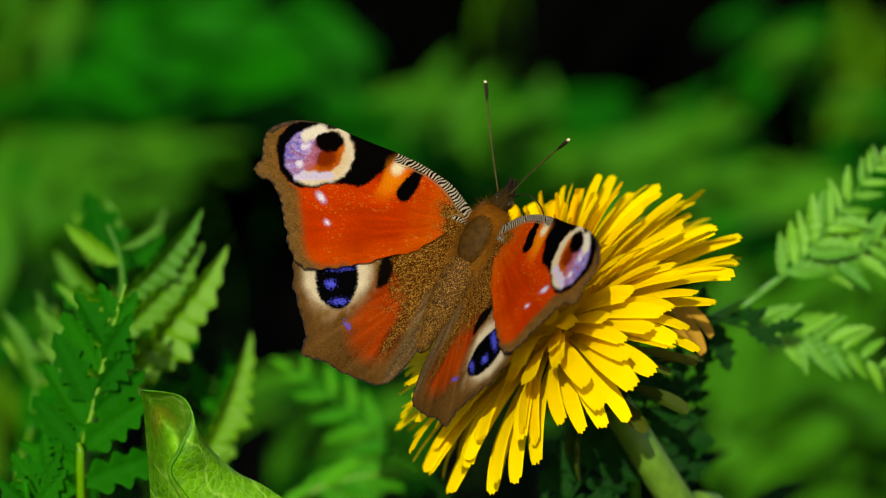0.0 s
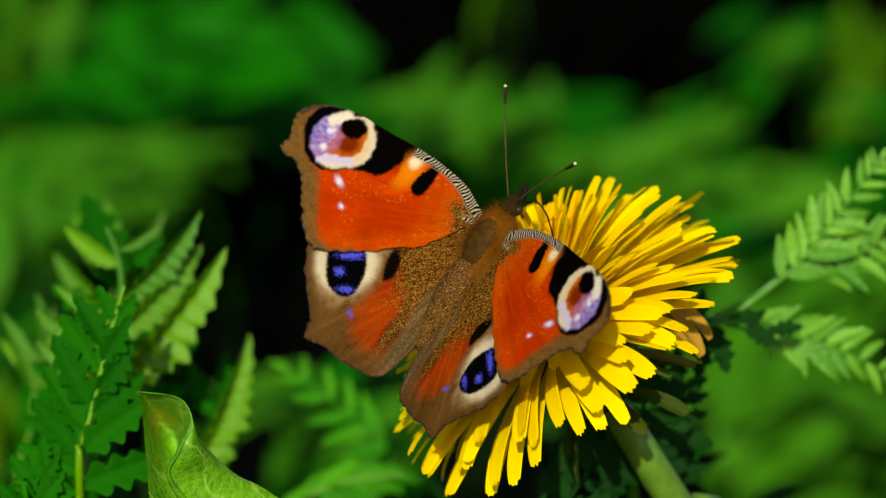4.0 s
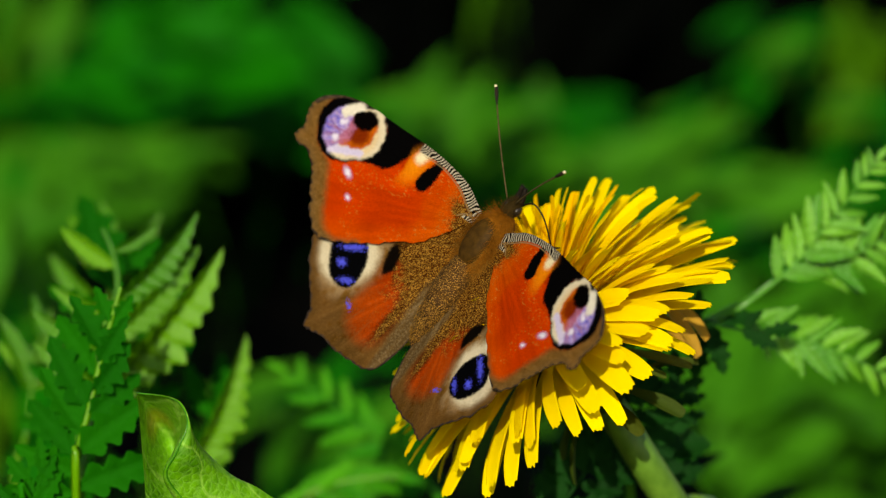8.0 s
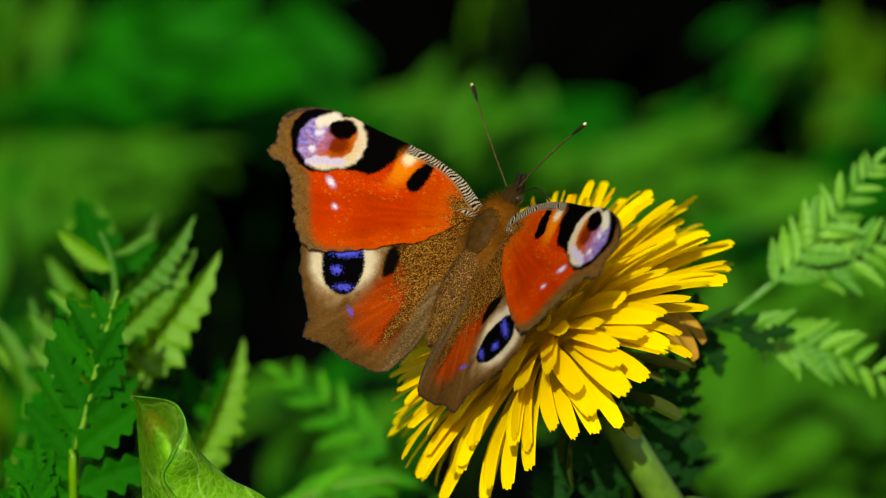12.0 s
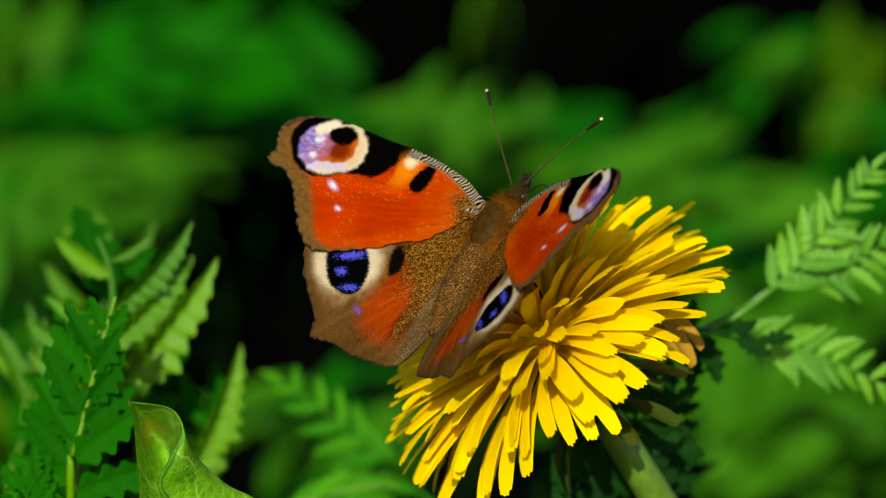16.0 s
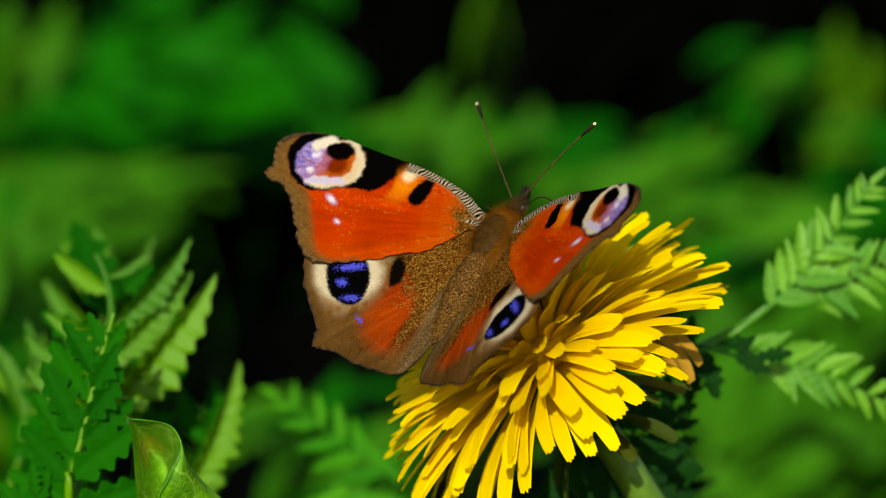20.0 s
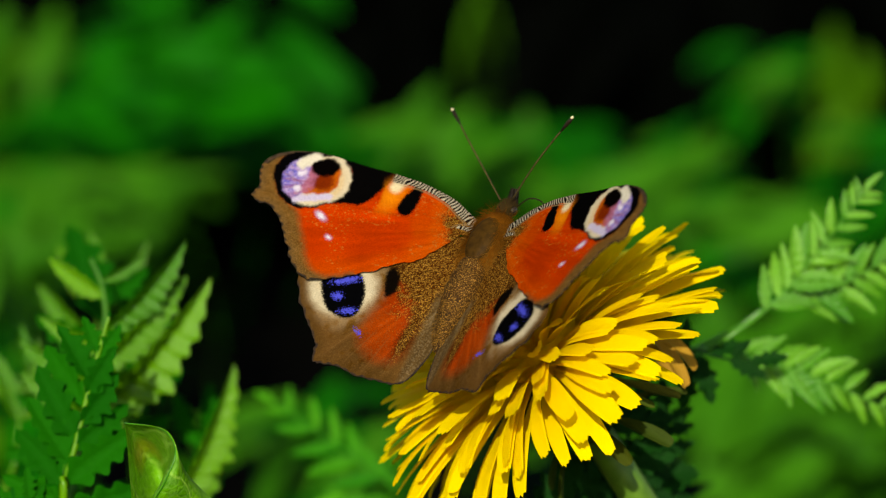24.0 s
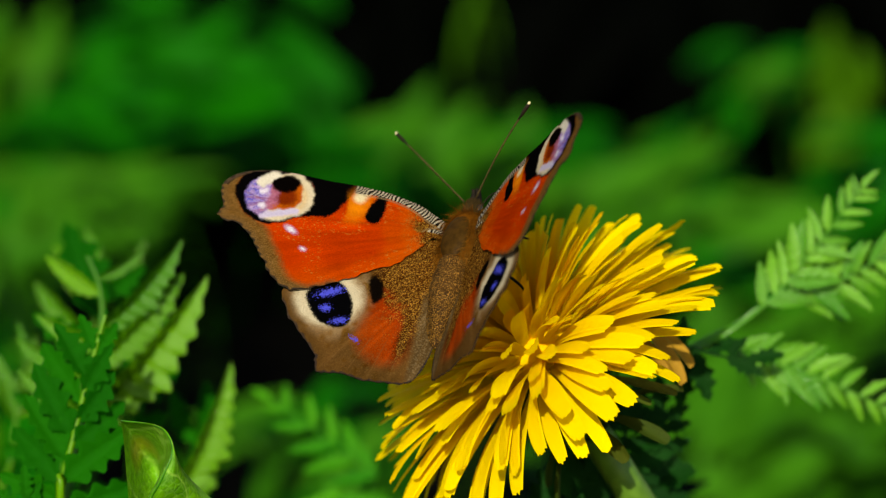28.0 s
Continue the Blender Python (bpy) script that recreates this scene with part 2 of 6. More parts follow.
def lattice(q, size, seed):
    """Smooth value noise, 0 to 1, with cells of that size."""
    g = np.random.RandomState(seed).rand(64, 64)
    x, y = q[:, 0] / size + 400, q[:, 1] / size + 400
    i, j = np.floor(x).astype(int), np.floor(y).astype(int)
    fx, fy = x - i, y - j
    fx, fy = fx * fx * (3 - 2 * fx), fy * fy * (3 - 2 * fy)
    return ((g[i % 64, j % 64] * (1 - fx) + g[(i + 1) % 64, j % 64] * fx) * (1 - fy)
            + (g[i % 64, (j + 1) % 64] * (1 - fx) + g[(i + 1) % 64, (j + 1) % 64] * fx) * fy)


def within(d, soft):
    t = np.clip(0.5 - d / soft, 0, 1)
    return t * t * (3 - 2 * t)


def blob(q, poly, soft):
    return within(outline_distance(closed_curve(poly, 4), q)[0], soft)


def oval(q, c, r, turn=0.0):
    a = radians(turn)
    x, y = q[:, 0] - c[0], q[:, 1] - c[1]
    x, y = x * math.cos(a) + y * math.sin(a), -x * math.sin(a) + y * math.cos(a)
    return (np.sqrt((x / r[0]) ** 2 + (y / r[1]) ** 2) - 1) * min(r)


def bar(q, a, b, r):
    a, b = np.array(a, float), np.array(b, float)
    t = np.clip(((q - a) @ (b - a)) / ((b - a) @ (b - a)), 0, 1)
    return np.linalg.norm(q - a - t[:, None] * (b - a), axis=1) - r


def lay(col, mask, tone):
    col += mask[:, None] * (np.asarray(tone, float) - col)


FORE = [(0.6, 3.4), (3.1, 4.9), (5.3, 5.9), (8, 6.4), (11, 6.7), (14.6, 6.7), (18.1, 6.5), (21.1, 6.4), (24.1, 6.3), (26.4, 5.9), (28.8, 5.1), (30.6, 4.0),
        (31.8, 2.6), (32.1, 1.2), (31.6, -0.4), (31.2, -1.8), (31.6, -3.2), (30.6, -3.9), (29.0, -3.9), (27.7, -4.5), (26.6, -5.4), (25.5, -6.9), (24.3, -8.5),
        (23.2, -10.1), (22.2, -11.2), (21, -12.3), (19.5, -12.8), (18.2, -12.4), (16.2, -11.3), (13.4, -9.7), (10.9, -7.9), (8.3, -6), (5.8, -3.9), (3.9, -1.5),
        (2.5, 0.7), (0.6, 1.5)]
HIND = [(0.5, 1.0), (4, 0.3), (8, -1.6), (14, -5), (18, -9.3), (20.2, -12), (20.0, -14.2), (18.9, -16.3), (17.4, -18), (15.8, -19.8), (14.4, -21.1), (13.6, -22.4),
        (13.2, -24.2), (11.9, -24.2), (10, -23.7), (8, -23.9), (5, -23.8), (2.9, -23.5), (1.0, -22.9), (0.1, -21.7), (-0.6, -19.8), (-1.1, -17), (-1.2, -14), (-1.0, -10), (-0.5, -5), (0.1, -1)]


def fore_colours(q, edge):
    rnd = np.random.RandomState(5)
    n = len(q)
    j = q + rnd.normal(0, 0.10, (n, 2))
    u, v = q[:, 0], q[:, 1]
    speck, soft1, soft2 = rnd.rand(n), lattice(q, 0.9, 1), lattice(q, 3.5, 2)
    col = np.tile(np.array((0.50, 0.034, 0.0012)), (n, 1)) * (0.85 + 0.3 * soft2[:, None])
    lay(col, within(v + 5.5 + (u - 8) * 0.45 - soft2 * 2, 5.0) * 0.4, (0.60, 0.09, 0.004))
    lay(col, within(u - 9 + soft1 * 2, 6) * 0.45, (0.55, 0.11, 0.005))
    # worn golden flecks on the red field
    lay(col, ((lattice(np.stack([u, v * 2.2], 1), 0.28, 7) > 0.80) & (soft2 > 0.50)) * 0.4, (0.60, 0.24, 0.04))
    fan, reach = np.arctan2(v - 2.5, u + 1.0), np.hypot(u + 1.0, v - 2.5)
    col *= (0.86 + 0.28 * lattice(np.stack([fan * 30, reach * 0.22], 1), 1.0, 17))[:, None]
    # veins
    for tip in ((23.2, -9), (26, -5.5), (28, -2), (20, -12)):
        lay(col, within(np.abs(bar(q, (3, 2.2), tip, 0.0)) - 0.03, 0.14) * 0.35, (0.28, 0.03, 0.003))
    # base, brown with golden hair scales
    base = within(u - (5.0 - np.clip(2.0 - v, 0, 9) * 0.42) + (soft1 - 0.5) * 1.6 + (speck - 0.5) * 1.6, 1.8)
    lay(col, base, (0.085, 0.024, 0.002))
    dust = within(u - (5.2 - np.clip(2.0 - v, 0, 9) * 0.35) + (soft1 - 0.5) * 3, 4.0)
    lay(col, (speck > 1.0 - 0.24 * dust) * 0.9, (0.47, 0.235, 0.04))
    lay(col, base * (speck < 0.22), (0.045, 0.017, 0.003))
    # outer brown border
    border = blob(j, [(26.5, 6.0), (28.2, 5.2), (29.3, 4.0), (29.6, 2.1), (29.0, 0), (27.8, -1.8), (26, -2.7), (24.6, -3.6), (23.2, -5.9), (22.1, -7.5), (21, -9.5), (19.4, -11.1), (17.0, -11.4), (14, -9.9),
                      (14, -11.5), (20, -14), (25, -10), (28, -6), (34, -5), (34, 4), (31, 7)], 1.7)
    ray = lattice(np.stack([(v * 1.0 - u * 0.25) * 1.3, u * 0.25], 1), 0.55, 9)
    lay(col, border, (0.155, 0.070, 0.013))
    lay(col, border * within(0.55 - ray, 0.3) * 0.45, (0.10, 0.042, 0.008))
    lay(col, border * within(-edge - 0.9, 0.8) * 0.5, (0.12, 0.066, 0.022))
    lay(col, border * (speck > 0.72) * 0.5, (0.34, 0.19, 0.06))
    # dark bar and front edge
    lay(col, within(-edge - 0.75 + 0.2 * np.sin(u * 0.9), 0.4) * within(13.5 - u, 1.0) * (v > 2), (0.004, 0.003, 0.002))
    lay(col, blob(j, [(21.2, 6.9), (14.3, 7.1), (14.5, 5.0), (15.2, 3.4), (16.1, 1.6), (17.2, 0.4), (19.0, 0.0), (20.6, -0.5), (19.6, 2.1), (20, 4.8)], 0.25), (0.0018, 0.0015, 0.0015))
    lay(col, within(-edge - 0.5, 0.4) * within(23.5 - u, 2.0) * (v > 2) * 0.8, (0.11, 0.07, 0.04))
    # large eye
    j0, j = j, q + rnd.normal(0, 0.07, (n, 2)) + (np.stack([lattice(q, 0.7, 41), lattice(q, 0.7, 42)], 1) - 0.5) * 0.4
    eye = [(25.5, 6.0), (22.7, 6.6), (20.6, 5.7), (19.5, 4), (19.4, 1.3), (20.7, -0.5), (23.7, -2.6), (26.3, -2.8), (28.3, -2.0), (29.8, 0.4), (30.2, 2.7), (29, 4.5), (27.4, 5.6)]
    lay(col, blob(j, eye, 0.25), (0.0018, 0.0015, 0.0018))
    ring = [(25.9, 5.6), (24.6, 5.7), (22.6, 6.5), (20.8, 5.6), (19.7, 4), (19.6, 1.4), (20.8, -0.3), (23.7, -2.2), (25.6, -2.0), (25.6, -1.0), (25.2, 1), (25.4, 3.2), (26.6, 4.4)]
    lay(col, blob(j, ring, 0.4), (0.72, 0.60, 0.41))
    lay(col, blob(j, ring, 0.4) * within(np.abs(np.hypot(u - 23.6, v - 2.2) - 2.9) - 0.3, 1.4) * (u < 24.5) * 0.55, (0.72, 0.40, 0.10))
    inner = [(26.2, 3.4), (24.6, 4.6), (22.8, 5.4), (21.6, 4.8), (21.1, 3.2), (21.4, 1.2), (22.8, 0.0), (25.0, -0.6), (27.2, -1.3), (28.2, 0.2), (28.4, 2.2), (27.6, 3.6)]
    inn = blob(j, inner, 0.35)
    lay(col, inn, (0.52, 0.10, 0.006))
    lay(col, inn * within(oval(j, (23.5, 2.2), (1.9, 1.7), -20) + (speck - 0.5) * 0.5, 1.1), (0.19, 0.020, 0.002))
    pink = inn * within(24.9 - u + (soft1 - 0.5) * 1.8 + (speck - 0.5) * 1.2, 1.8)
    lay(col, pink, (0.47, 0.15, 0.27))
    lav = within(25.4 - u + (soft1 - 0.5) * 2.4 + (speck - 0.5) * 1.6, 2.0) * blob(j, [(27.2, 4.2), (25.6, 3.6), (25.4, 2), (25.6, 0), (25, -1.5), (26.0, -1.9), (27.4, -1.4), (28.5, 0.3), (28.6, 2.4), (27.8, 3.8)], 0.5)
    lay(col, lav, (0.28, 0.20, 0.62))
    lay(col, lav * within(27.0 - u, 1.2) * 0.85, (0.10, 0.10, 0.62))
    lay(col, lav * (lattice(q, 0.25, 51) > 0.74) * 0.35, (0.08, 0.06, 0.24))
    lay(col, lav * (lattice(q, 0.35, 52) > 0.68) * 0.4, (0.62, 0.50, 0.66))
    lay(col, lav * within(0.35 - np.abs(soft1 - 0.5) * 2 - (speck - 0.5) * 0.5, 0.4) * 0.6, (0.62, 0.40, 0.66))
    lay(col, lav * (speck > 0.86) * (u > 27.6), (0.03, 0.02, 0.08))
    lay(col, lav * within(np.abs(v - 1.1 - (u - 27) * 0.25) - 0.10, 0.2) * 0.7, (0.22, 0.08, 0.16))
    both = np.maximum(pink, lav)
    lay(col, both * (speck > 0.86) * 0.4, (0.80, 0.66, 0.74))
    lay(col, both * (speck < 0.16) * 0.5, (0.22, 0.08, 0.16))
    spoke = lattice(np.stack([np.arctan2(v - 2.0, u - 22.5) * 9, np.hypot(u, v) * 0.3], 1), 1.0, 61)
    lay(col, both * within(0.62 - spoke, 0.3) * 0.45, (0.30, 0.07, 0.13))
    low = within(bar(j, (21.6, 0.0), (25.6, -1.7), 0.55), 0.5)
    lay(col, low, (0.62, 0.54, 0.74))
    lay(col, within(bar(j, (26.9, 3.7), (25.3, 5.3), 0.75), 0.6), (0.80, 0.72, 0.58))
    lay(col, within(oval(j, (23.6, 4.3), (2.1, 1.4), -25), 0.35), (0.002, 0.0012, 0.001))
    lay(col, within(oval(j, (26.4, 2.3), (0.55, 0.4)), 0.5) * 0.9, (0.85, 0.78, 0.9))
    lay(col, within(oval(j, (26.0, -0.1), (0.5, 0.35)), 0.4) * 0.9, (0.85, 0.78, 0.9))
    j = j0
    # pale wedge, amber below it, short dark bar
    lay(col, within(oval(j, (13.4, 3.4), (1.5, 2.5), 15), 2.6) * (1 - within(oval(j, (17.2, 3.6), (2.3, 4.6), -14), 0.4)), (0.80, 0.22, 0.008))
    lay(col, within(bar(j, (12.9, 6.3), (13.4, 4.7), 0.8), 0.9), (0.84, 0.70, 0.42))
    lay(col, within(bar(j, (10.4, 5.4), (11.0, 2.1), 1.12) + np.clip(v - 3.6, 0, 2) * 0.22, 0.22), (0.0018, 0.0015, 0.0015))
    # front edge striped black and white
    wide = 1.15 + 0.25 * np.sin(u * 0.5)
    costa = within(-edge - wide, 0.2) * within(u - 14.2, 0.6) * (v > 1.8) * within(1.2 - u, 0.5)
    wave = np.sin((u + v * 0.55) * 2 * math.pi / 0.52 + (lattice(q, 0.9, 21) - 0.5) * 8)
    lay(col, costa, (0.004, 0.003, 0.0025))
    lay(col, costa * within(0.15 - wave, 0.5), (0.46, 0.39, 0.28))
    line = within(np.abs(-edge - wide - 0.22) - 0.07, 0.12) * within(u - 13, 1) * (v > 1.5) * within(1.5 - u, 0.5)
    lay(col, line, (0.26, 0.17, 0.08))
    # pale dots
    for c, r, k in (((21.4, -3.0), (1.05, 0.52), 25), ((19.2, -5.75), (0.55, 0.36), 25)):
        lay(col, within(oval(j, c, r, k), 0.35), (0.52, 0.32, 0.48))
        lay(col, within(oval(j, c, (r[0] * 0.55, r[1] * 0.55), k), 0.3), (0.85, 0.78, 0.88))
    lay(col, within(-edge - 0.18 - 0.12 * np.sin(v * 6), 0.14) * border, (0.035, 0.025, 0.018))
    return col


def hind_colours(q, edge):
    rnd = np.random.RandomState(6)
    n = len(q)
    j = q + rnd.normal(0, 0.10, (n, 2))
    u, v = q[:, 0], q[:, 1]
    speck, soft1, soft2 = rnd.rand(n), lattice(q, 0.9, 11), lattice(q, 3.0, 12)
    hairs = lattice(np.stack([u * 0.8 - v * 0.25, v * 0.6 + u * 0.2], 1), 0.115, 13)
    col = np.tile(np.array((0.084, 0.033, 0.0036)), (n, 1)) * (0.8 + 0.4 * soft2[:, None])
    lay(col, within(-0.6 + 0 * u - (soft1 - 0.8), 0.5) * 0.3, (0.19, 0.10, 0.035))
    # red-orange field, fading at its rim
    field = blob(j, [(8.0, -9.5), (5.0, -7.6), (3.4, -11.0), (2.8, -15.3), (2.8, -18.6), (4.0, -20.4), (6.4, -20.4), (8.4, -18.8), (9.0, -15.4)], 3.4)
    lay(col, field * 0.95, (0.33, 0.030, 0.0015))
    lay(col, field * within(4.6 - u, 2.5) * within(v + 13.5, 3) * 0.3, (0.45, 0.075, 0.005))
    # base with golden hair scales
    base = within(np.hypot(u - 1.5, (v + 4.5) * 0.85) - 7.3 + (soft1 - 0.5) * 2.2 + (speck - 0.5) * 1.5, 2.4)
    base = np.maximum(base, within(np.abs(u - 2.7 + (v + 12) * 0.06) - 0.8 + (speck - 0.5) * 0.8, 0.8) * within(-19 - v, 3))
    lay(col, base, (0.075, 0.021, 0.0018))
    dust = within(np.hypot(u - 1.0, (v + 5.0) * 0.75) - 7.2 + (soft1 - 0.5) * 3, 3.0)
    lay(col, (speck > 1.0 - 0.24 * np.maximum(dust, base)) * 0.9, (0.47, 0.235, 0.04))
    lay(col, base * (speck < 0.22), (0.040, 0.015, 0.003))
    # grey-brown inner fold
    grey = within(u - 1.6 - (v + 14) * 0.03, 1.0) * within(v + 8.5, 3)
    lay(col, grey * 0.85, (0.11, 0.065, 0.024))
    lay(col, grey * (hairs > 0.6) * 0.5, (0.20, 0.14, 0.07))
    fan, reach = np.arctan2(v + 1.0, u + 2.0), np.hypot(u + 2.0, v + 1.0)
    col *= (0.74 + 0.52 * lattice(np.stack([fan * 34, reach * 0.25], 1), 1.0, 18))[:, None]
    # cream surround and dark eye
    cream = blob(j, [(19.2, -13.2), (17.9, -15.9), (16.0, -17.5), (13.9, -18.3), (12.3, -18.3), (10.8, -17.0), (9.6, -14.8), (8.9, -12.6), (9.1, -10.0), (9.8, -8.0), (13, -5.5), (18, -9)], 2.6)
    lay(col, cream * 0.7, (0.24, 0.115, 0.024))
    lay(col, within(oval(j, (14.2, -12.4), (4.8, 4.5), -30) + (soft1 - 0.5) * 0.6, 1.5) * cream, (0.66, 0.56, 0.38))
    lay(col, cream * within(0.9 - soft1 * 2, 0.8) * 0.25, (0.62, 0.50, 0.32))
    lay(col, blob(j, [(8.9, -7.0), (7.6, -7.9), (7.1, -10.3), (8.2, -11.6), (9.0, -9.9), (9.5, -8)], 0.5), (0.004, 0.0025, 0.0015))
    dark = blob(j, [(17.2, -12.0), (16.6, -14.0), (15.2, -15.9), (13.9, -16.6), (12.3, -16.8), (10.9, -16.0), (10.5, -14.5), (10.7, -12.8), (11.4, -11.1), (12.8, -9.6), (15, -9.5)], 0.3)
    lay(col, dark, (0.0016, 0.0016, 0.0022))
    for c, r, k in (((14.2, -11.3), (1.8, 0.5), -32), ((14.2, -14.0), (0.65, 0.5), -20), ((11.9, -15.5), (0.95, 0.36), -28), ((9.4, -17.85), (0.32, 0.14), 30)):
        lay(col, within(oval(j, c, r, k) + (speck - 0.5) * 0.5 + (hairs - 0.5) * 0.5, 0.15) * (np.ones(n) if c[0] < 10 else dark), (0.075, 0.085, 0.72))
    # veins and dusky border
    for tip in ((12.6, -23.5), (9.5, -23.6), (6.5, -23.6), (3.6, -23.3), (15.6, -19.5)):
        lay(col, within(np.abs(bar(q, (2.0, -2.5), tip, 0.0)) - 0.05, 0.2) * within(v + 17, 2.5) * 0.35, (0.22, 0.11, 0.035))
    rim = within(-edge - 1.3, 1.6) * within(v + 13, 2) * within(2.0 - u, 1)
    lay(col, rim * 0.55, (0.075, 0.036, 0.008))
    lay(col, within(-edge - 0.22 + 0.1 * np.sin(u * 5), 0.2) * within(v + 14, 1), (0.035, 0.025, 0.02))
    lay(col, (hairs > 0.72) * within(v + 12, 3) * 0.14 * (1 - dark), (0.28, 0.15, 0.045))
    return col


def wing_plan(ctrl, colours, step=0.08):
    """Grid points, quads, depth inside the edge and scale colours of a wing, in mm."""
    line = closed_curve(ctrl, 8)
    # small scallops on the fringe
    rnd = np.random.RandomState(3)
    jit = np.convolve(rnd.normal(0, 0.16, len(line)), [0.3, 0.4, 0.3], "same")
    tang = np.roll(line, -1, 0) - np.roll(line, 1, 0)
    nor = np.stack([tang[:, 1], -tang[:, 0]], 1) / np.linalg.norm(tang, axis=1)[:, None]
    line = line + nor * (jit * ((line[:, 1] < 2) & (line[:, 0] > 1.0)))[:, None]
    lo, hi = line.min(0) - step, line.max(0) + step
    gx, gy = np.arange(lo[0], hi[0] + step, step), np.arange(lo[1], hi[1] + step, step)
    nx, ny = len(gx), len(gy)
    q = np.stack(np.meshgrid(gx, gy, indexing="ij"), -1).reshape(-1, 2)
    d, near = outline_distance(line, q)
    keep = d < 0.6 * step
    rim = np.abs(d) < 0.6 * step
    q = np.where(rim[:, None], near, q)
    idx = -np.ones(len(q), int)
    idx[keep] = np.arange(keep.sum())
    g = idx.reshape(nx, ny)
    quads = np.stack([g[:-1, :-1], g[1:, :-1], g[1:, 1:], g[:-1, 1:]], -1).reshape(-1, 4)
    quads = quads[(quads >= 0).all(1)]
    q, d = q[keep], np.minimum(d[keep], 0)
    return q, quads, d, colours(q, d) * 0.53


def wing_mesh(name, plan, side):
    q, quads, d, col = plan
    u, v = q[:, 0], q[:, 1]
    fan = np.arctan2(v - 3.0, u + 1.5)
    far = np.clip(np.hypot(u, v) / 12, 0, 1)
    z = far * (0.05 * np.sin(fan * 26) + 0.025 * np.sin(fan * 61 + 1)) + 0.04 * (lattice(q, 2.0, 31) - 0.5)
    n = len(q)
    top = np.stack([u * side, v, z], 1)
    under = top - np.array((0, 0, 0.09))
    e = np.concatenate([quads[:, [0, 1]], quads[:, [1, 2]], quads[:, [2, 3]], quads[:, [3, 0]]])
    es = np.sort(e, 1)
    _, first, count = np.unique(es[:, 0] * n + es[:, 1], return_index=True, return_counts=True)
    border = e[first[count == 1]]
    wall = np.stack([border[:, 1], border[:, 0], border[:, 0] + n, border[:, 1] + n], 1)
    faces = np.concatenate([quads, quads[:, ::-1] + n, wall])
    if side < 0:
        faces = faces[:, ::-1]
    grain = np.random.RandomState(9).rand(n, 1)
    back = np.array((0.030, 0.020, 0.012)) * (0.5 + grain)
    back = np.where((d > -0.25)[:, None], col * 0.8, back)
    rgba = np.concatenate([np.concatenate([col, back]), np.ones((2 * n, 1))], 1).astype(np.float32)
    me = bpy.data.meshes.new(name)
    verts = np.concatenate([top, under]) * 0.001
    me.vertices.add(len(verts))
    me.vertices.foreach_set("co", verts.astype(np.float32).ravel())
    me.loops.add(faces.size)
    me.loops.foreach_set("vertex_index", faces.ravel().astype(np.int32))
    me.polygons.add(len(faces))
    me.polygons.foreach_set("loop_start", np.arange(0, faces.size, 4, dtype=np.int32))
    me.polygons.foreach_set("use_smooth", np.ones(len(faces), bool))
    me.update(calc_edges=True)
    me.color_attributes.new("scale_colour", "FLOAT_COLOR", "POINT").data.foreach_set("color", rgba.ravel())
    me.materials.append(M_WING)
    me.validate()
    return me


# ---------------------------------------------------------------- butterfly
def hair_coat(name, spots, mat, seed, length, width=0.05):
    """Many fine hairs; spots gives the root, the normal and the lie of each (mm)."""
    rnd = random.Random(seed)
    verts, faces = [], []
    for p, nrm, lie in spots:
        d = (Vector(lie) + Vector(nrm) * 0.45 + Vector((rnd.gauss(0, 0.3), rnd.gauss(0, 0.3), rnd.gauss(0, 0.2)))).normalized()
        s = d.cross(Vector(nrm) + Vector((rnd.gauss(0, 0.4), rnd.gauss(0, 0.4), 0.1)))
        s = s.normalized() * width * rnd.uniform(0.6, 1.3)
        ln = length * rnd.uniform(0.5, 1.25)
        k = len(verts)
        p = Vector(p)
        m = p + d * ln * 0.55 + Vector(nrm) * 0.05
        e = p + d * ln
        for a in (p - s, p + s, m + s * 0.7, m - s * 0.7, e):
            verts.append(a * 0.001)
        faces += [(k, k + 1, k + 2, k + 3), (k + 3, k + 2, k + 4)]
    return mesh_of(name, verts, faces, mat)


def egg_spots(centre, radii, n, seed, lie, skip=None, taper=0.0):
    rnd = random.Random(seed)
    res = []
    while len(res) < n:
        y, b = rnd.uniform(-1, 1), rnd.uniform(-0.35, math.pi + 0.35)
        r = math.sqrt(1 - y * y) * (1 + taper * y)
        e = Vector((r * math.cos(b), y, r * math.sin(b)))
        p = Vector((centre[0] + radii[0] * e.x, centre[1] + radii[1] * e.y, centre[2] + radii[2] * e.z))
        if skip and skip(p):
            continue
        nrm = Vector((e.x / radii[0], e.y / radii[1], e.z / radii[2])).normalized()
        res.append((p, nrm, lie))
    return res


def scaled(vf, k=0.001):
    return [Vector(v) * k for v in vf[0]], vf[1]


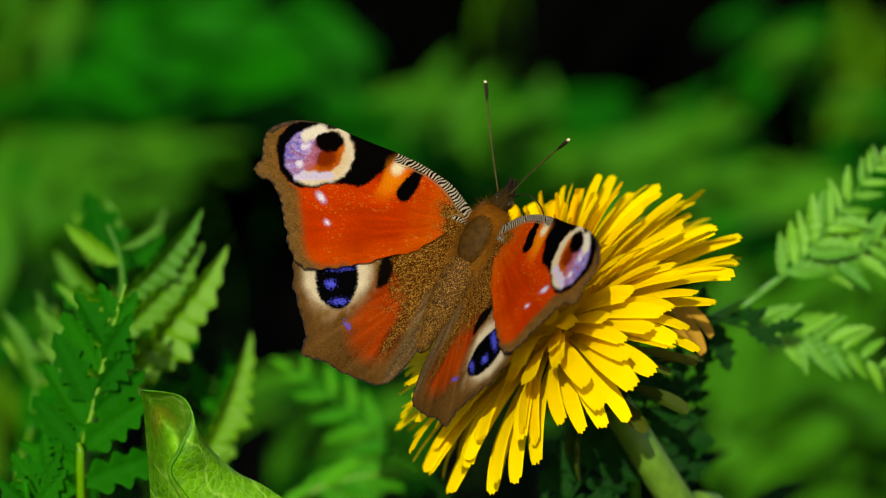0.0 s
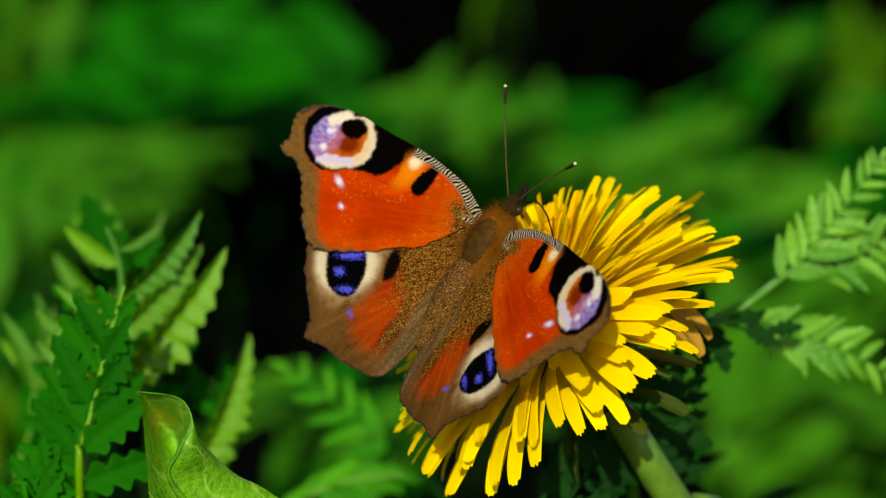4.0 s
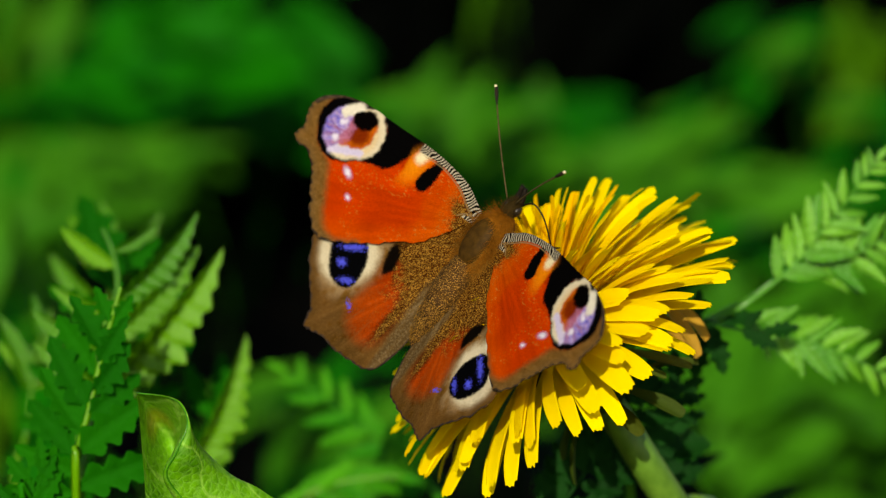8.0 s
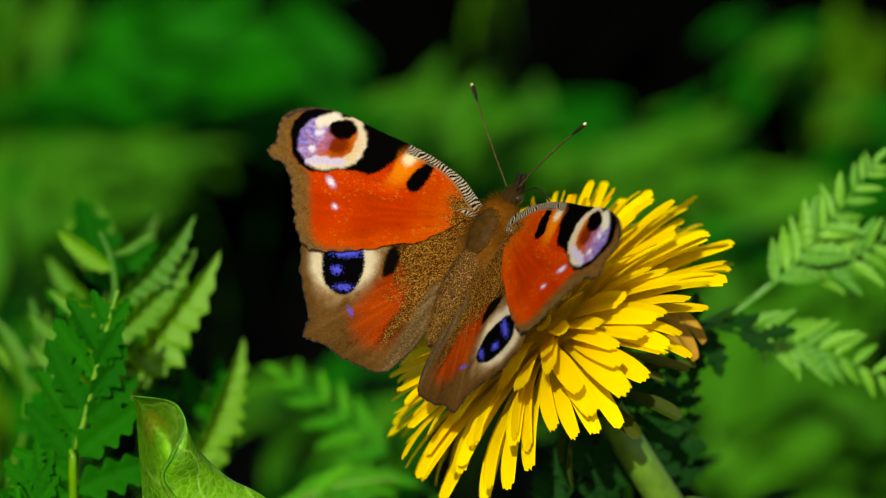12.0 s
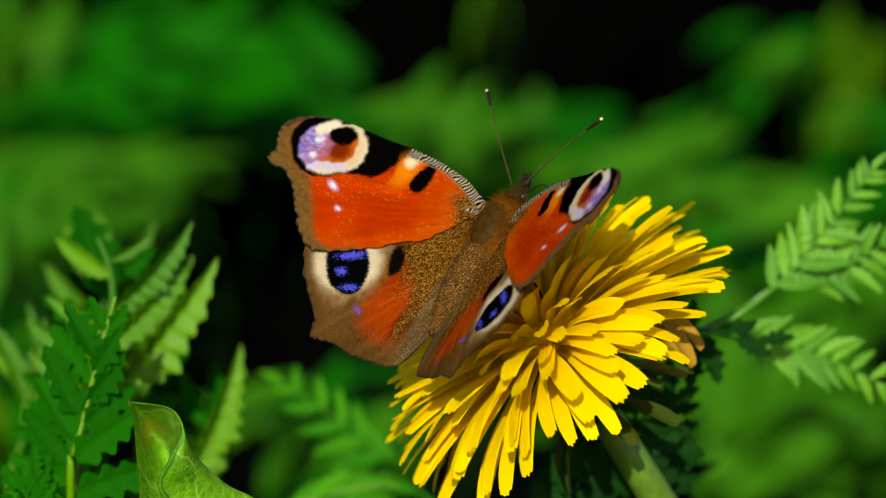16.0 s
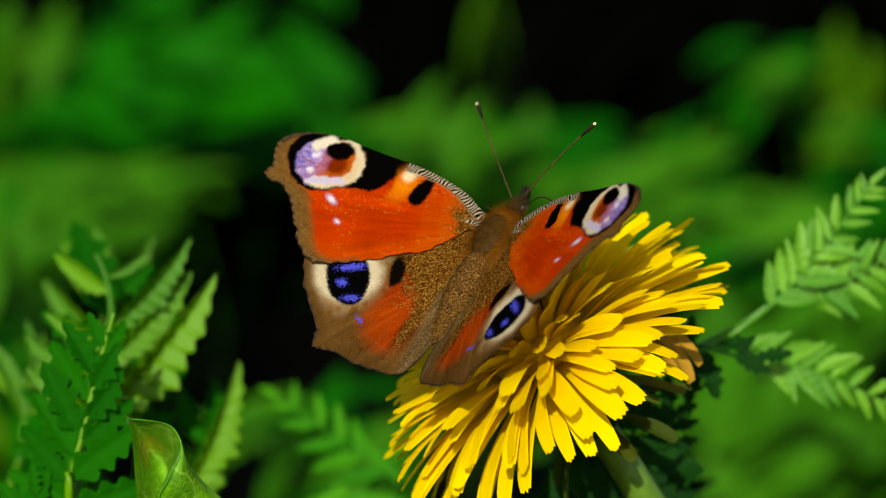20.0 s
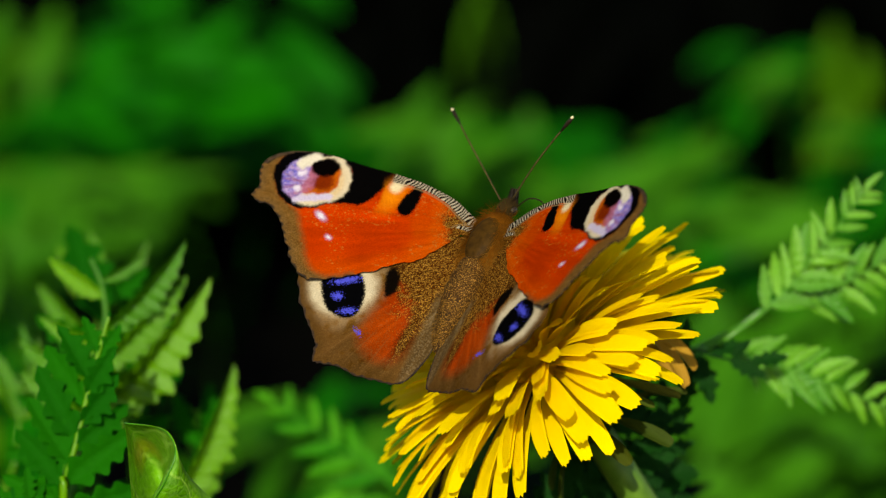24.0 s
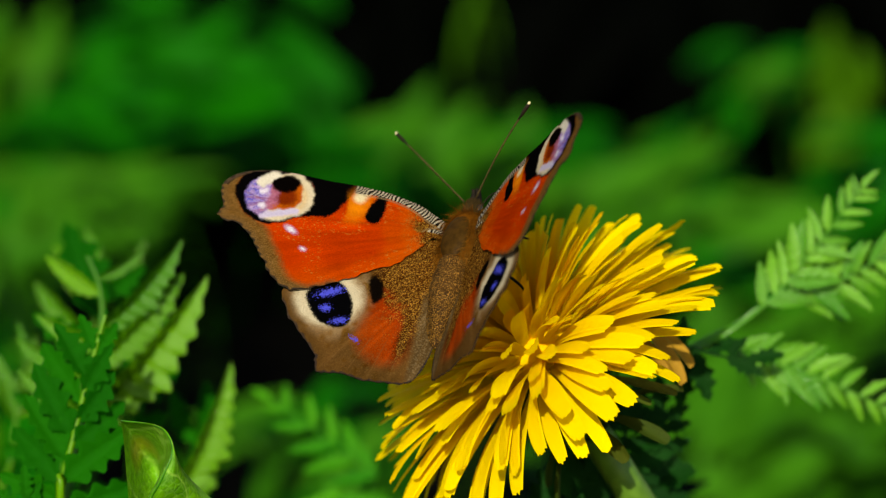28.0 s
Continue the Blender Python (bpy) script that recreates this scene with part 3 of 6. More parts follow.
def build_butterfly():
    b = thing("butterfly", "russet butterfly with four blue-and-cream eye spots, feeding on a dandelion", "butterfly")
    v, f = scaled(egg((0, 1.2, 0.0), (2.7, 5.0, 2.9)))
    part("thorax", mesh_of("thorax", v, f, M_FUR), b, "furry brown thorax")
    skip = lambda p: (p.x / 2.0) ** 2 + ((p.y - 1.0) / 3.9) ** 2 < 1 and p.z > 1
    fur = egg_spots((0, 1.2, 0.0), (2.8, 5.1, 2.9), 8500, 1, (0, -0.8, 0), skip)
    part("thorax_fur", hair_coat("thorax_fur", fur, M_FUR, 2, 2.1, 0.018), b, "fine russet-brown hairs")
    part("shoulder_fur", hair_coat("shoulder_fur", egg_spots((0, 0.6, 0.1), (3.3, 5.4, 2.4), 2600, 3, (0, -0.9, 0), skip), M_FUR_GOLD, 4, 1.5, 0.016), b, "golden hairs")
    v, f = scaled(egg((0, 0.7, 1.80), (2.2, 3.8, 1.3), 18, 24))
    v = [Vector((q.x, q.y, q.z - 0.00010 * math.exp(-(q.x / 0.00022) ** 2))) for q in v]
    part("back_plate", mesh_of("back_plate", v, f, M_PLATE), b, "bare dark olive-brown plate")
    # abdomen in rings
    pts = [Vector((0, -2.6 - 14.0 * i / 42, 0.55 - 0.9 * (i / 42) ** 2)) * 0.001 for i in range(43)]
    rad = [(1.7 + 0.75 * math.sin(math.pi * min(1, (i / 42) * 1.10 + 0.12)) - 1.1 * (i / 42) ** 3 + (0.0, 0.10, 0.13, 0.12, 0.07, -0.05)[i % 6]) * 0.001 for i in range(43)]
    rad[-1] = 0.0003
    v, f = tube(pts, rad, 20)
    part("abdomen", mesh_of("abdomen", v, f, M_SPECK), b, "ringed dusky abdomen speckled gold")
    part("abdomen_fur", hair_coat("abdomen_fur", egg_spots((0, -8.6, 0.3), (2.3, 7.2, 2.2), 1800, 6, (0, -0.9, 0), None, 0.2), M_FUR_GOLD, 7, 0.45, 0.035), b, "short golden hairs")
    # head
    v, f = scaled(egg((0, 6.6, 0.1), (1.1, 1.45, 1.1), 10, 14))
    head = part("head", mesh_of("head", v, f, M_SHELL), b)
    part("head_fur", hair_coat("head_fur", egg_spots((0, 6.6, 0.1), (1.25, 1.6, 1.2), 1300, 11, (0, 0.9, 0.2)), M_SHELL, 12, 0.8, 0.020), head)
    for s in (-1, 1):
        v, f = scaled(egg((1.02 * s, 7.0, 0.05), (0.5, 0.72, 0.72), 8, 12))
        part("eye", mesh_of("eye", v, f, M_EYE), head, "dark compound eye")
        pl = [Vector((0.35 * s, 7.9, -0.3)), Vector((0.42 * s, 9.0, 0.1)), Vector((0.3 * s, 10.2, 0.7))]
        v, f = tube([p * 0.001 for p in spline(pl, 5)], [0.00055 - 0.00003 * i for i in range(11)], 7)
        palp = part("palp", mesh_of("palp", v, f, M_BLACK), head, "bristly dark palp")
        rnd = random.Random(31 + s)
        spots = []
        for q in range(260):
            t = rnd.random()
            c = Vector((0.38 * s, 7.9 + 2.3 * t, -0.3 + 1.0 * t))
            nn = Vector((rnd.gauss(0, 1), rnd.gauss(0, 0.2), rnd.gauss(0, 1))).normalized()
            spots.append((c + nn * (0.5 - 0.25 * t), nn, (0, 0.9, 0.3)))
        bristles = hair_coat("bristle", spots, M_SHELL, 33 + s, 0.6, 0.018)
        palp.data.materials.append(M_SHELL)
        join = bmesh.new()
        join.from_mesh(palp.data)
        join.from_mesh(bristles)
        join.to_mesh(palp.data)
        join.free()
    pl = spline([Vector((0.4, 8.0, -0.8)), Vector((2.6, 9.3, 0.2)), Vector((5.2, 8.8, 0.2)), Vector((6.2, 7.0, -2.2)), Vector((6.0, 5.6, -4.6))], 6)
    v, f = tube([p * 0.001 for p in pl], 0.00011, 6)
    part("proboscis", mesh_of("proboscis", v, f, M_BLACK), head, "thin curved feeding tube")
    # legs
    for s, y, reach, fore in ((-1, 3.0, 5.0, 2.5), (1, 3.0, 5.0, 2.5), (-1, 0.0, 6.0, -3.5), (1, 0.0, 7.0, -3.0)):
        pl = [Vector((1.4 * s, y, -2.2)), Vector((3.4 * s, y + fore * 0.4, -1.6)), Vector((reach * s, y + fore, -5.0)), Vector((reach * s * 1.1, y + fore * 1.3, -6.6))]
        v, f = tube([p * 0.001 for p in spline(pl, 5)], [0.00035 - 0.000015 * i for i in range(16)], 6)
        part("leg", mesh_of("leg", v, f, M_BLACK), b, "thin dark leg")
    wings = []
    for nm, ctrl, fn, lab in (("forewing", FORE, fore_colours, "red forewing with a lilac and cream eye spot"), ("hindwing", HIND, hind_colours, "russet-brown hindwing with a blue-black eye spot")):
        plan = wing_plan(ctrl, fn)
        for s in (-1, 1):
            # meshes are drawn from the hinge
            oy = 2.0 if nm == "forewing" else 0.5
            me = wing_mesh(nm, plan, s)
            me.transform(Matrix.Translation((0, -oy * 0.001, 0)))
            wings.append(part(nm, me, b, lab))
    ants = []
    for s in (-1, 1):
        pl = [Vector((0, 0.0002 + 0.0168 * i / 24, 0.0007 * math.sin(math.pi * i / 24) * 0.6)) for i in range(25)]
        rad = [0.0001 + 0.00003 * (i % 2) for i in range(25)]
        for k, r in zip(range(20, 25), (0.00011, 0.00020, 0.00027, 0.00028, 0.00022)):
            rad[k] = r
        v, f = tube(pl[:21], rad[:21], 7)
        a = part("antenna", mesh_of("antenna", v, f, M_ANT), b, "thin ringed antenna with a pale-tipped club")
        v, f = tube(pl[20:], rad[20:], 8)
        part("club", mesh_of("club", v, f, M_BLACK), a, "dark club")
        v, f = egg((0, 0.01705, 0.00005), (0.00021, 0.00028, 0.00021), 6, 8)
        part("club_tip", mesh_of("club_tip", v, f, M_TIP), a, "cream tip")
        ants.append(a)
    return [b] + wings + ants


butterfly, forewing_a, forewing_b, hindwing_a, hindwing_b, antenna_a, antenna_b = build_butterfly()


# ---------------------------------------------------------------- dandelion
def floret_mesh(name, width, bend, cup, teeth, mat, seed, late=1.6):
    """A strap-shaped floret of length 1 along y, arching over, blunt and toothed at the tip."""
    rnd = random.Random(seed)
    rows, cols = 13, 7
    verts, faces = [], []
    side, twist = rnd.uniform(-0.12, 0.12), rnd.uniform(-0.35, 0.35)
    y = z = 0.0
    before = 0.0
    lobes = [rnd.uniform(-0.006, 0.010) for k in range(cols)]
    for i in range(rows):
        t = (i / (rows - 1)) ** 0.9
        a = -bend * t ** late
        y, z = y + (t - before) * math.cos(a), z + (t - before) * math.sin(a)
        before = t
        w = width * (0.34 + 0.66 * min(1, t / 0.62) ** 0.8) * (1 - 0.34 * max(0, (t - 0.72) / 0.28) ** 2)
        tw = twist * t
        for k in range(cols):
            c = (k / (cols - 1) - 0.5) * 2
            out = 0.0
            if i == rows - 1:
                out = ((0.006 if k % 2 == 0 else -0.006) * teeth + lobes[k]) - 0.022 * c * c
            x = c * w * 0.5
            lift = cup * w * (c * c - 0.4) * 0.5 + 0.028 * width * math.cos(c * 9.4)
            xx, zz = x * math.cos(tw) - lift * math.sin(tw), x * math.sin(tw) + lift * math.cos(tw)
            verts.append((xx + side * t * t * 0.5, y + out * math.cos(a) - zz * math.sin(a), z + out * math.sin(a) + zz * math.cos(a)))
    for i in range(rows - 1):
        for k in range(cols - 1):
            p = i * cols + k
            faces.append((p, p + 1, p + cols + 1, p + cols))
    return mesh_of(name, verts, faces, mat)


# rings of florets: count, root radius, root height, length (mm), rise, spread (degrees), width (mm), least and most arch, rolled edges, tone
FLORET_RINGS = ((32, 6.0, -1.0, 20.5, -7, 4.0, 2.8, 0.20, 0.70, 0.10, 0), (37, 6.0, -0.2, 21.5, 1, 4.0, 2.9, 0.20, 0.65, 0.10, 0), (40, 5.7, 0.6, 20.5, 9, 4.0, 2.9, 0.15, 0.65, 0.12, 0),
                (40, 5.2, 1.3, 18.8, 17, 4.5, 2.8, 0.15, 0.60, 0.15, 0), (36, 4.6, 2.2, 17.4, 26, 5.0, 2.6, 0.10, 0.60, 0.20, 0), (36, 3.9, 2.9, 16.0, 36, 5.0, 2.4, 0.10, 0.55, 0.25, 1),
                (34, 3.2, 3.5, 14.8, 46, 6.0, 2.1, 0.0, 0.50, 0.35, 1), (30, 2.4, 3.9, 13.6, 57, 8.0, 1.9, -0.3, 0.60, 0.50, 2), (23, 1.5, 4.2, 12.0, 68, 9.0, 1.6, -0.7, 0.60, 0.60, 2),
                (14, 0.7, 4.3, 11.2, 79, 8.0, 1.5, -0.8, 0.5, 0.65, 2))


def build_dandelion():
    centre = at(16.2, -10.9, -11.0)
    n = way(-0.60, 0.77, 0.22)
    e1 = way(0.77, 0.64, 0.0)
    e1 = (e1 - n * e1.dot(n)).normalized()
    e2 = n.cross(e1)
    basis = Matrix((e1, e2, n)).transposed().to_4x4()
    place = Matrix.Translation(centre) @ basis
    d = thing("dandelion", "open yellow dandelion flower on a pale green stem", "flower", Matrix.Translation((centre.x + 0.05, centre.y + 0.03, 0)))
    inv = d.matrix_world.inverted()
    rnd = random.Random(12)
    v, f = egg((0, 0, 0.0012), (0.0072, 0.0072, 0.0050), 10, 20)
    part("floret_core", mesh_of("floret_core", [inv @ place @ Vector(q) for q in v], f, M_PETAL_IN), d, "amber core of closed florets")
    for ring, (count, r0, h0, ln, rise, spread, wide, low, high, cup, tone) in enumerate(FLORET_RINGS):
        pool = [floret_mesh("floret", wide / ln * rnd.uniform(0.85, 1.12), rnd.uniform(low, high), cup * rnd.uniform(-0.4, 1.2), rnd.choice((0.6, 1, 1.3)),
                            M_PETAL_IN if tone == 2 or (tone == 1 and k % 3 == 0) else M_PETAL, ring * 20 + k, rnd.uniform(1.2, 2.6)) for k in range(9)]
        turn = rnd.random()
        for i in range(count):
            a = 2 * math.pi * (i + turn + rnd.uniform(-0.30, 0.30)) / count
            el = radians(rise + max(-1.6, min(1.6, rnd.gauss(0, 0.8))) * spread)
            m = Matrix.Rotation(a - math.pi / 2, 4, "Z") @ Matrix.Translation((0, r0 * 0.001, h0 * 0.001)) @ Matrix.Rotation(el, 4, "X")
            m = m @ Matrix.Rotation(rnd.gauss(0, 0.16), 4, "Y") @ Matrix.Rotation(rnd.gauss(0, 0.07), 4, "Z")
            k = ln * rnd.uniform(0.93, 1.10) * 0.001
            part("floret", pool[i % 9], d, "", inv @ place @ m @ Matrix.Diagonal((k, k, k, 1)))
    # withered outer florets, folded down beside the head
    wither = floret_mesh("withered_floret", 0.17, 0.7, 0.5, 1, M_WITHER, 77)
    for base, tip in (((28.0, -4.2, -14), (38.2, -12.2, -9)), ((29.0, -4.6, -15), (39.0, -9.9, -11)), ((26.0, -5.6, -14), (35.6, -11.0, -9))):
        part("withered_floret", wither, d, "brownish folded floret", inv @ face_matrix(at(*base), at(*tip), way(0.4, 0.6, 0.7)))
    # cup under the florets and its bracts
    cup = [place @ Vector((0, 0, z * 0.001)) for z in (1.0, 0.0, -1.5, -5, -9, -12, -13.5)]
    v, f = tube(cup, [r * 0.001 for r in (3.5, 6.0, 6.4, 5.8, 5.2, 4.2, 2.2)], 20)
    part("flower_cup", mesh_of("flower_cup", [inv @ q for q in v], f, M_BRACT), d, "green cup of bracts")
    bract = floret_mesh("bract", 0.22, 0.5, 0.5, 0, M_BRACT, 90)
    for i in range(13):
        a = 2 * math.pi * (i + rnd.uniform(-0.2, 0.2)) / 13
        m = Matrix.Rotation(a - math.pi / 2, 4, "Z") @ Matrix.Translation((0, 0.0052, -0.011)) @ Matrix.Rotation(radians(80 + rnd.gauss(0, 6)), 4, "X")
        part("bract", bract, d, "", inv @ place @ m @ Matrix.Diagonal((0.010, 0.010, 0.010, 1)))
    for i in range(7):
        a = 2 * math.pi * (i + rnd.uniform(-0.3, 0.3)) / 7
        m = Matrix.Rotation(a - math.pi / 2, 4, "Z") @ Matrix.Translation((0, 0.0045, -0.0115)) @ Matrix.Rotation(radians(rnd.uniform(-35, -5)), 4, "X")
        part("bract", bract, d, "", inv @ place @ m @ Matrix.Diagonal((0.010, 0.010, 0.010, 1)))
    pale = floret_mesh("bract", 0.12, 0.35, 0.6, 0, M_BRACT_PALE, 91)
    for base, tip in (((22.5, -13.2, -7), (34.6, -14.9, -3)), ((21.5, -13.8, -6), (31.0, -16.4, -2))):
        part("bract", pale, d, "pale folded-back bract with a brown tip", inv @ face_matrix(at(*base), at(*tip), way(0.0, 0.7, 0.7)))
    top = place @ Vector((0, 0, -0.012))
    foot = Vector((d.location.x, d.location.y, -0.004))
    line = spline([top, at(24.4, -22.0, -19.0), at(29.6, -30.2, -22.0), at(35.4, -39.3, -28.0), at(42.0, -50.9, -36.0), foot], 8)
    v, f = tube(line, [0.0022 + 0.0006 * i / len(line) for i in range(len(line))], 14)
    part("stem", mesh_of("stem", [inv @ q for q in v], f, M_STEM), d, "smooth pale green stem")
    return d


build_dandelion()


# ---------------------------------------------------------------- leaves
def leaflet_mesh(name, width, teeth, fold, droop, mat, seed, sharp=0.3, broad=0.8, ribs=0.10):
    """A lobed leaflet of length 1 along y, folded along its midrib, with a raised panel for each lobe."""
    rnd = random.Random(seed)
    n = 6 * teeth
    verts, faces = [], []
    bow, size = rnd.uniform(-0.07, 0.07), [[rnd.uniform(0.85, 1.12) for i in range(teeth + 1)] for k in range(2)]
    for i in range(n + 1):
        t = i / n
        w = width * (max(0.0, math.sin(math.pi * min(1, t ** broad * 0.95 + 0.05)))) ** 0.75
        phase = (t * teeth) % 1
        notch = 1 - sharp * abs(math.cos(math.pi * phase)) ** 2.2
        panel = ribs * w * math.sin(math.pi * phase)
        for c in (-1, -0.66, -0.33, 0, 0.33, 0.66, 1):
            far = abs(c)
            lobe = size[c > 0][int(t * teeth)] * (1 - (1 - notch) * far ** 2)
            x = c * w * lobe
            verts.append((x + bow * t * t, t + far * w * 0.55 * (1 - t) + far * 0.02, -droop * t * t + fold * abs(x) + panel * math.sin(math.pi * min(1, far * 1.1 + 0.05)) + rnd.uniform(-0.02, 0.02) * w))
    for i in range(n):
        for k in range(6):
            p = i * 7 + k
            faces.append((p, p + 1, p + 8, p + 7))
    return mesh_of(name, verts, faces, mat)


def feathered_leaf(name, label, line, leaves, shapes, mat, seed, radius=0.0006, drop=None, tilt=0.25, stalk=(), face=(0.1, 0.7), turn=(-0.4, 0.4)):
    """A leaf with toothed leaflets along its midrib. leaves: (share of the line, direction in the view plane, length in mm)."""
    rnd = random.Random(seed)
    root = (list(stalk) + list(line))[0].copy()
    foot = drop if drop is not None else Vector((root.x + rnd.uniform(-0.02, 0.02), root.y + 0.02, 0.0))
    foot.z = 0.0
    t = thing(name, label, "leaf", foot, "leaves of the meadow")
    inv = t.matrix_world.inverted()
    pts = spline([foot + Vector((0, 0, -0.003)), foot.lerp(root, 0.5) + Vector((0.006, 0.004, 0)), *stalk, *line], 7)
    n = len(pts)
    v, f = tube(pts, [radius * (1.3 - 1.0 * i / n) for i in range(n)], 7)
    part("midrib", mesh_of("midrib", [inv @ q for q in v], f, mat), t, "pale midrib")
    fine = spline(line, 12)
    for share, d, ln in leaves:
        p = fine[min(len(fine) - 1, int(share * (len(fine) - 1)))]
        dirn = way(math.cos(radians(d)), math.sin(radians(d)), rnd.uniform(-tilt, tilt))
        nrm = way(rnd.uniform(*turn), rnd.uniform(*face), 1.0)
        part("leaflet", rnd.choice(shapes), t, "", inv @ face_matrix(p, p + dirn * ln * 0.001, nrm))
    return t


def pairs(n, start, end, out, lean_left, lean_right, long, short, peak=0.35, seed=0):
    """Leaflets in pairs, longest at the share peak of the line."""
    rnd = random.Random(seed)
    res = []
    for i in range(n):
        s = start + (end - start) * i / (n - 1)
        q = (s - peak) / (1 - peak) if s > peak else (peak - s) / max(peak, 0.01) * 0.6
        ln = long + (short - long) * min(1, abs(q))
        res.append((s, out + lean_left + rnd.gauss(0, 4), ln * rnd.uniform(0.9, 1.1)))
        res.append((min(1, s + 0.02), out - lean_right + rnd.gauss(0, 4), ln * rnd.uniform(0.9, 1.1)))
    res.append((1.0, out, short * 1.3))
    return res


S_DEEP = [leaflet_mesh("leaflet", 0.25, 4, 0.55, 0.15, M_DEEP, k, 0.45, 0.75) for k in range(5)]
S_FRESH = [leaflet_mesh("leaflet", 0.155, 9, 0.85, 0.12, M_FRESH, 10 + k, 0.24, 0.66, 0.26) for k in range(5)]
S_DIM = [leaflet_mesh("leaflet", 0.19, 5, 0.4, 0.15, M_MID, 50 + k, 0.40, 0.75) for k in range(4)]
S_FERN = [leaflet_mesh("leaflet", 0.15, 5, 0.7, 0.15, M_FERN, 20 + k, 0.22, 0.75, 0.25) for k in range(4)]
S_SHADE = [leaflet_mesh("leaflet", 0.26, 4, 0.2, 0.15, M_SHADE, 30 + k, 0.40, 0.85) for k in range(4)]
# leaflets whose far halves turn from the light
LIT, TURNED = (-1.0, -0.6), (0.3, 0.8)

# dark lobed leaf in front, by the curled leaf
feathered_leaf("toothed_leaf", "deep green lobed leaf standing upright among others", [at(-50.9, -35.1, -16.0), at(-50.6, -28.3, -16.0), at(-49.1, -22.0, -16.0), at(-47.2, -14.1, -16.0), at(-45.2, -6.9, -16.0), at(-44.6, -4.9, -16.0)],
               [(0.06, 176, 10.5), (0.12, 151, 9.6), (0.19, 130, 11.3), (0.31, 125, 10.8), (0.41, 121, 11.5), (0.52, 123, 10.9), (0.60, 115, 9.2), (0.71, 109, 5.9), (0.08, 24, 13.0), (0.20, 40, 12.5), (0.35, 42, 10.1), (0.46, 50, 8.9), (0.56, 57, 8.0), (0.69, 53, 5.9), (0.98, 80, 1.2)],
               S_DEEP, M_FRESH, 1, turn=(-0.1, 0.5), face=(-0.3, 0.2))
feathered_leaf("toothed_leaf", "deep green toothed leaf low in the meadow", [at(-57.3, -38.5, -14.0), at(-56.6, -34.6, -14.0), at(-55.3, -30.6, -14.0)],
               [(0.20, 132, 7.5), (0.30, 52, 7.0), (0.60, 126, 6.9), (0.70, 60, 5.5), (1.00, 99, 4.8)],
               S_DEEP, M_DEEP, 2)
# long light leaflets behind it
feathered_leaf("feathered_leaf", "fresh green feathered leaf with long toothed leaflets", [at(-53.3, -41.0, -46.0), at(-52.1, -28.3, -46.0), at(-49.8, -16.6, -46.0), at(-47.8, -6.5, -46.0), at(-48.3, -0.6, -46.0), at(-50.0, 3.6, -46.0)],
               [(0.59, 41, 17.5), (0.47, 43, 19.6), (0.33, 43, 28.1), (0.53, 152, 10.2), (0.43, 149, 13.5), (0.34, 144, 11.8), (0.74, 147, 10.8), (0.84, 26, 8.0), (0.40, 30, 13.4), (0.23, 34, 10.3)],
               S_FRESH, M_FRESH, 3, radius=0.0008, face=LIT, turn=TURNED)
feathered_leaf("feathered_leaf", "fresh green feathered leaf with a long toothed leaflet", [at(-41.4, -44.2, -55.0), at(-39.5, -38.2, -55.0), at(-38.1, -33.1, -55.0)],
               [(0.85, 63, 23.9), (0.68, 113, 12.9), (0.75, 34, 9.2)],
               S_FRESH, M_FRESH, 4, face=LIT, turn=TURNED)
feathered_leaf("feathered_leaf", "fresh green feathered leaf, soft in the distance", [at(-57.2, -41.2, -85.0), at(-54.5, -23.2, -85.0), at(-52.7, -8.7, -85.0), at(-52.0, 1.2, -85.0)],
               [(0.67, 41, 16.6), (0.85, 46, 12.4), (0.62, 133, 14.1), (0.78, 123, 12.0), (0.97, 101, 8.4), (0.53, -167, 14.1), (0.53, 22, 10.5)],
               S_FRESH, M_FRESH, 6, face=LIT, turn=TURNED)
feathered_leaf("feathered_leaf", "fresh green feathered leaf catching the light", [at(-65.4, -42.8, -70.0), at(-64.0, -27.8, -70.0), at(-62.7, -17.3, -70.0), at(-61.8, -12.9, -70.0)],
               [(0.50, 107, 12.9), (0.67, 73, 9.2), (0.53, 36, 7.2), (0.63, 143, 7.6), (0.93, 96, 7.1)],
               S_FRESH, M_FRESH, 5, face=LIT, turn=TURNED)
feathered_leaf("toothed_leaf", "deep green toothed leaf low behind the curled leaf", [at(-41.1, -44.1, -75.0), at(-38.9, -36.1, -75.0), at(-35.4, -26.3, -75.0)],
               [(0.45, 124, 8.4), (0.60, 41, 7.9), (0.78, 124, 7.4), (0.88, 51, 7.7), (1.00, 76, 5.5)],
               S_DIM, M_MID, 23)
feathered_leaf("toothed_leaf", "deep green lobed leaf in the shade of its neighbours", [at(-53.2, -42.2, -62.0), at(-51.9, -22.3, -62.0), at(-49.5, -8.4, -62.0), at(-50.6, 1.1, -62.0), at(-52.1, 3.7, -62.0)],
               [(0.55, 108, 16.7), (0.45, 147, 11.5), (0.39, 40, 15.2), (0.31, 176, 11.9), (0.31, 23, 15.4), (0.21, 20, 14.0), (0.21, -178, 12.4), (0.14, 5, 12.8), (0.50, 45, 12.6), (0.64, 32, 8.9), (0.25, 57, 10.3)],
               S_DEEP, M_DEEP, 41, face=(-0.6, 0.0), turn=(0.0, 0.6))
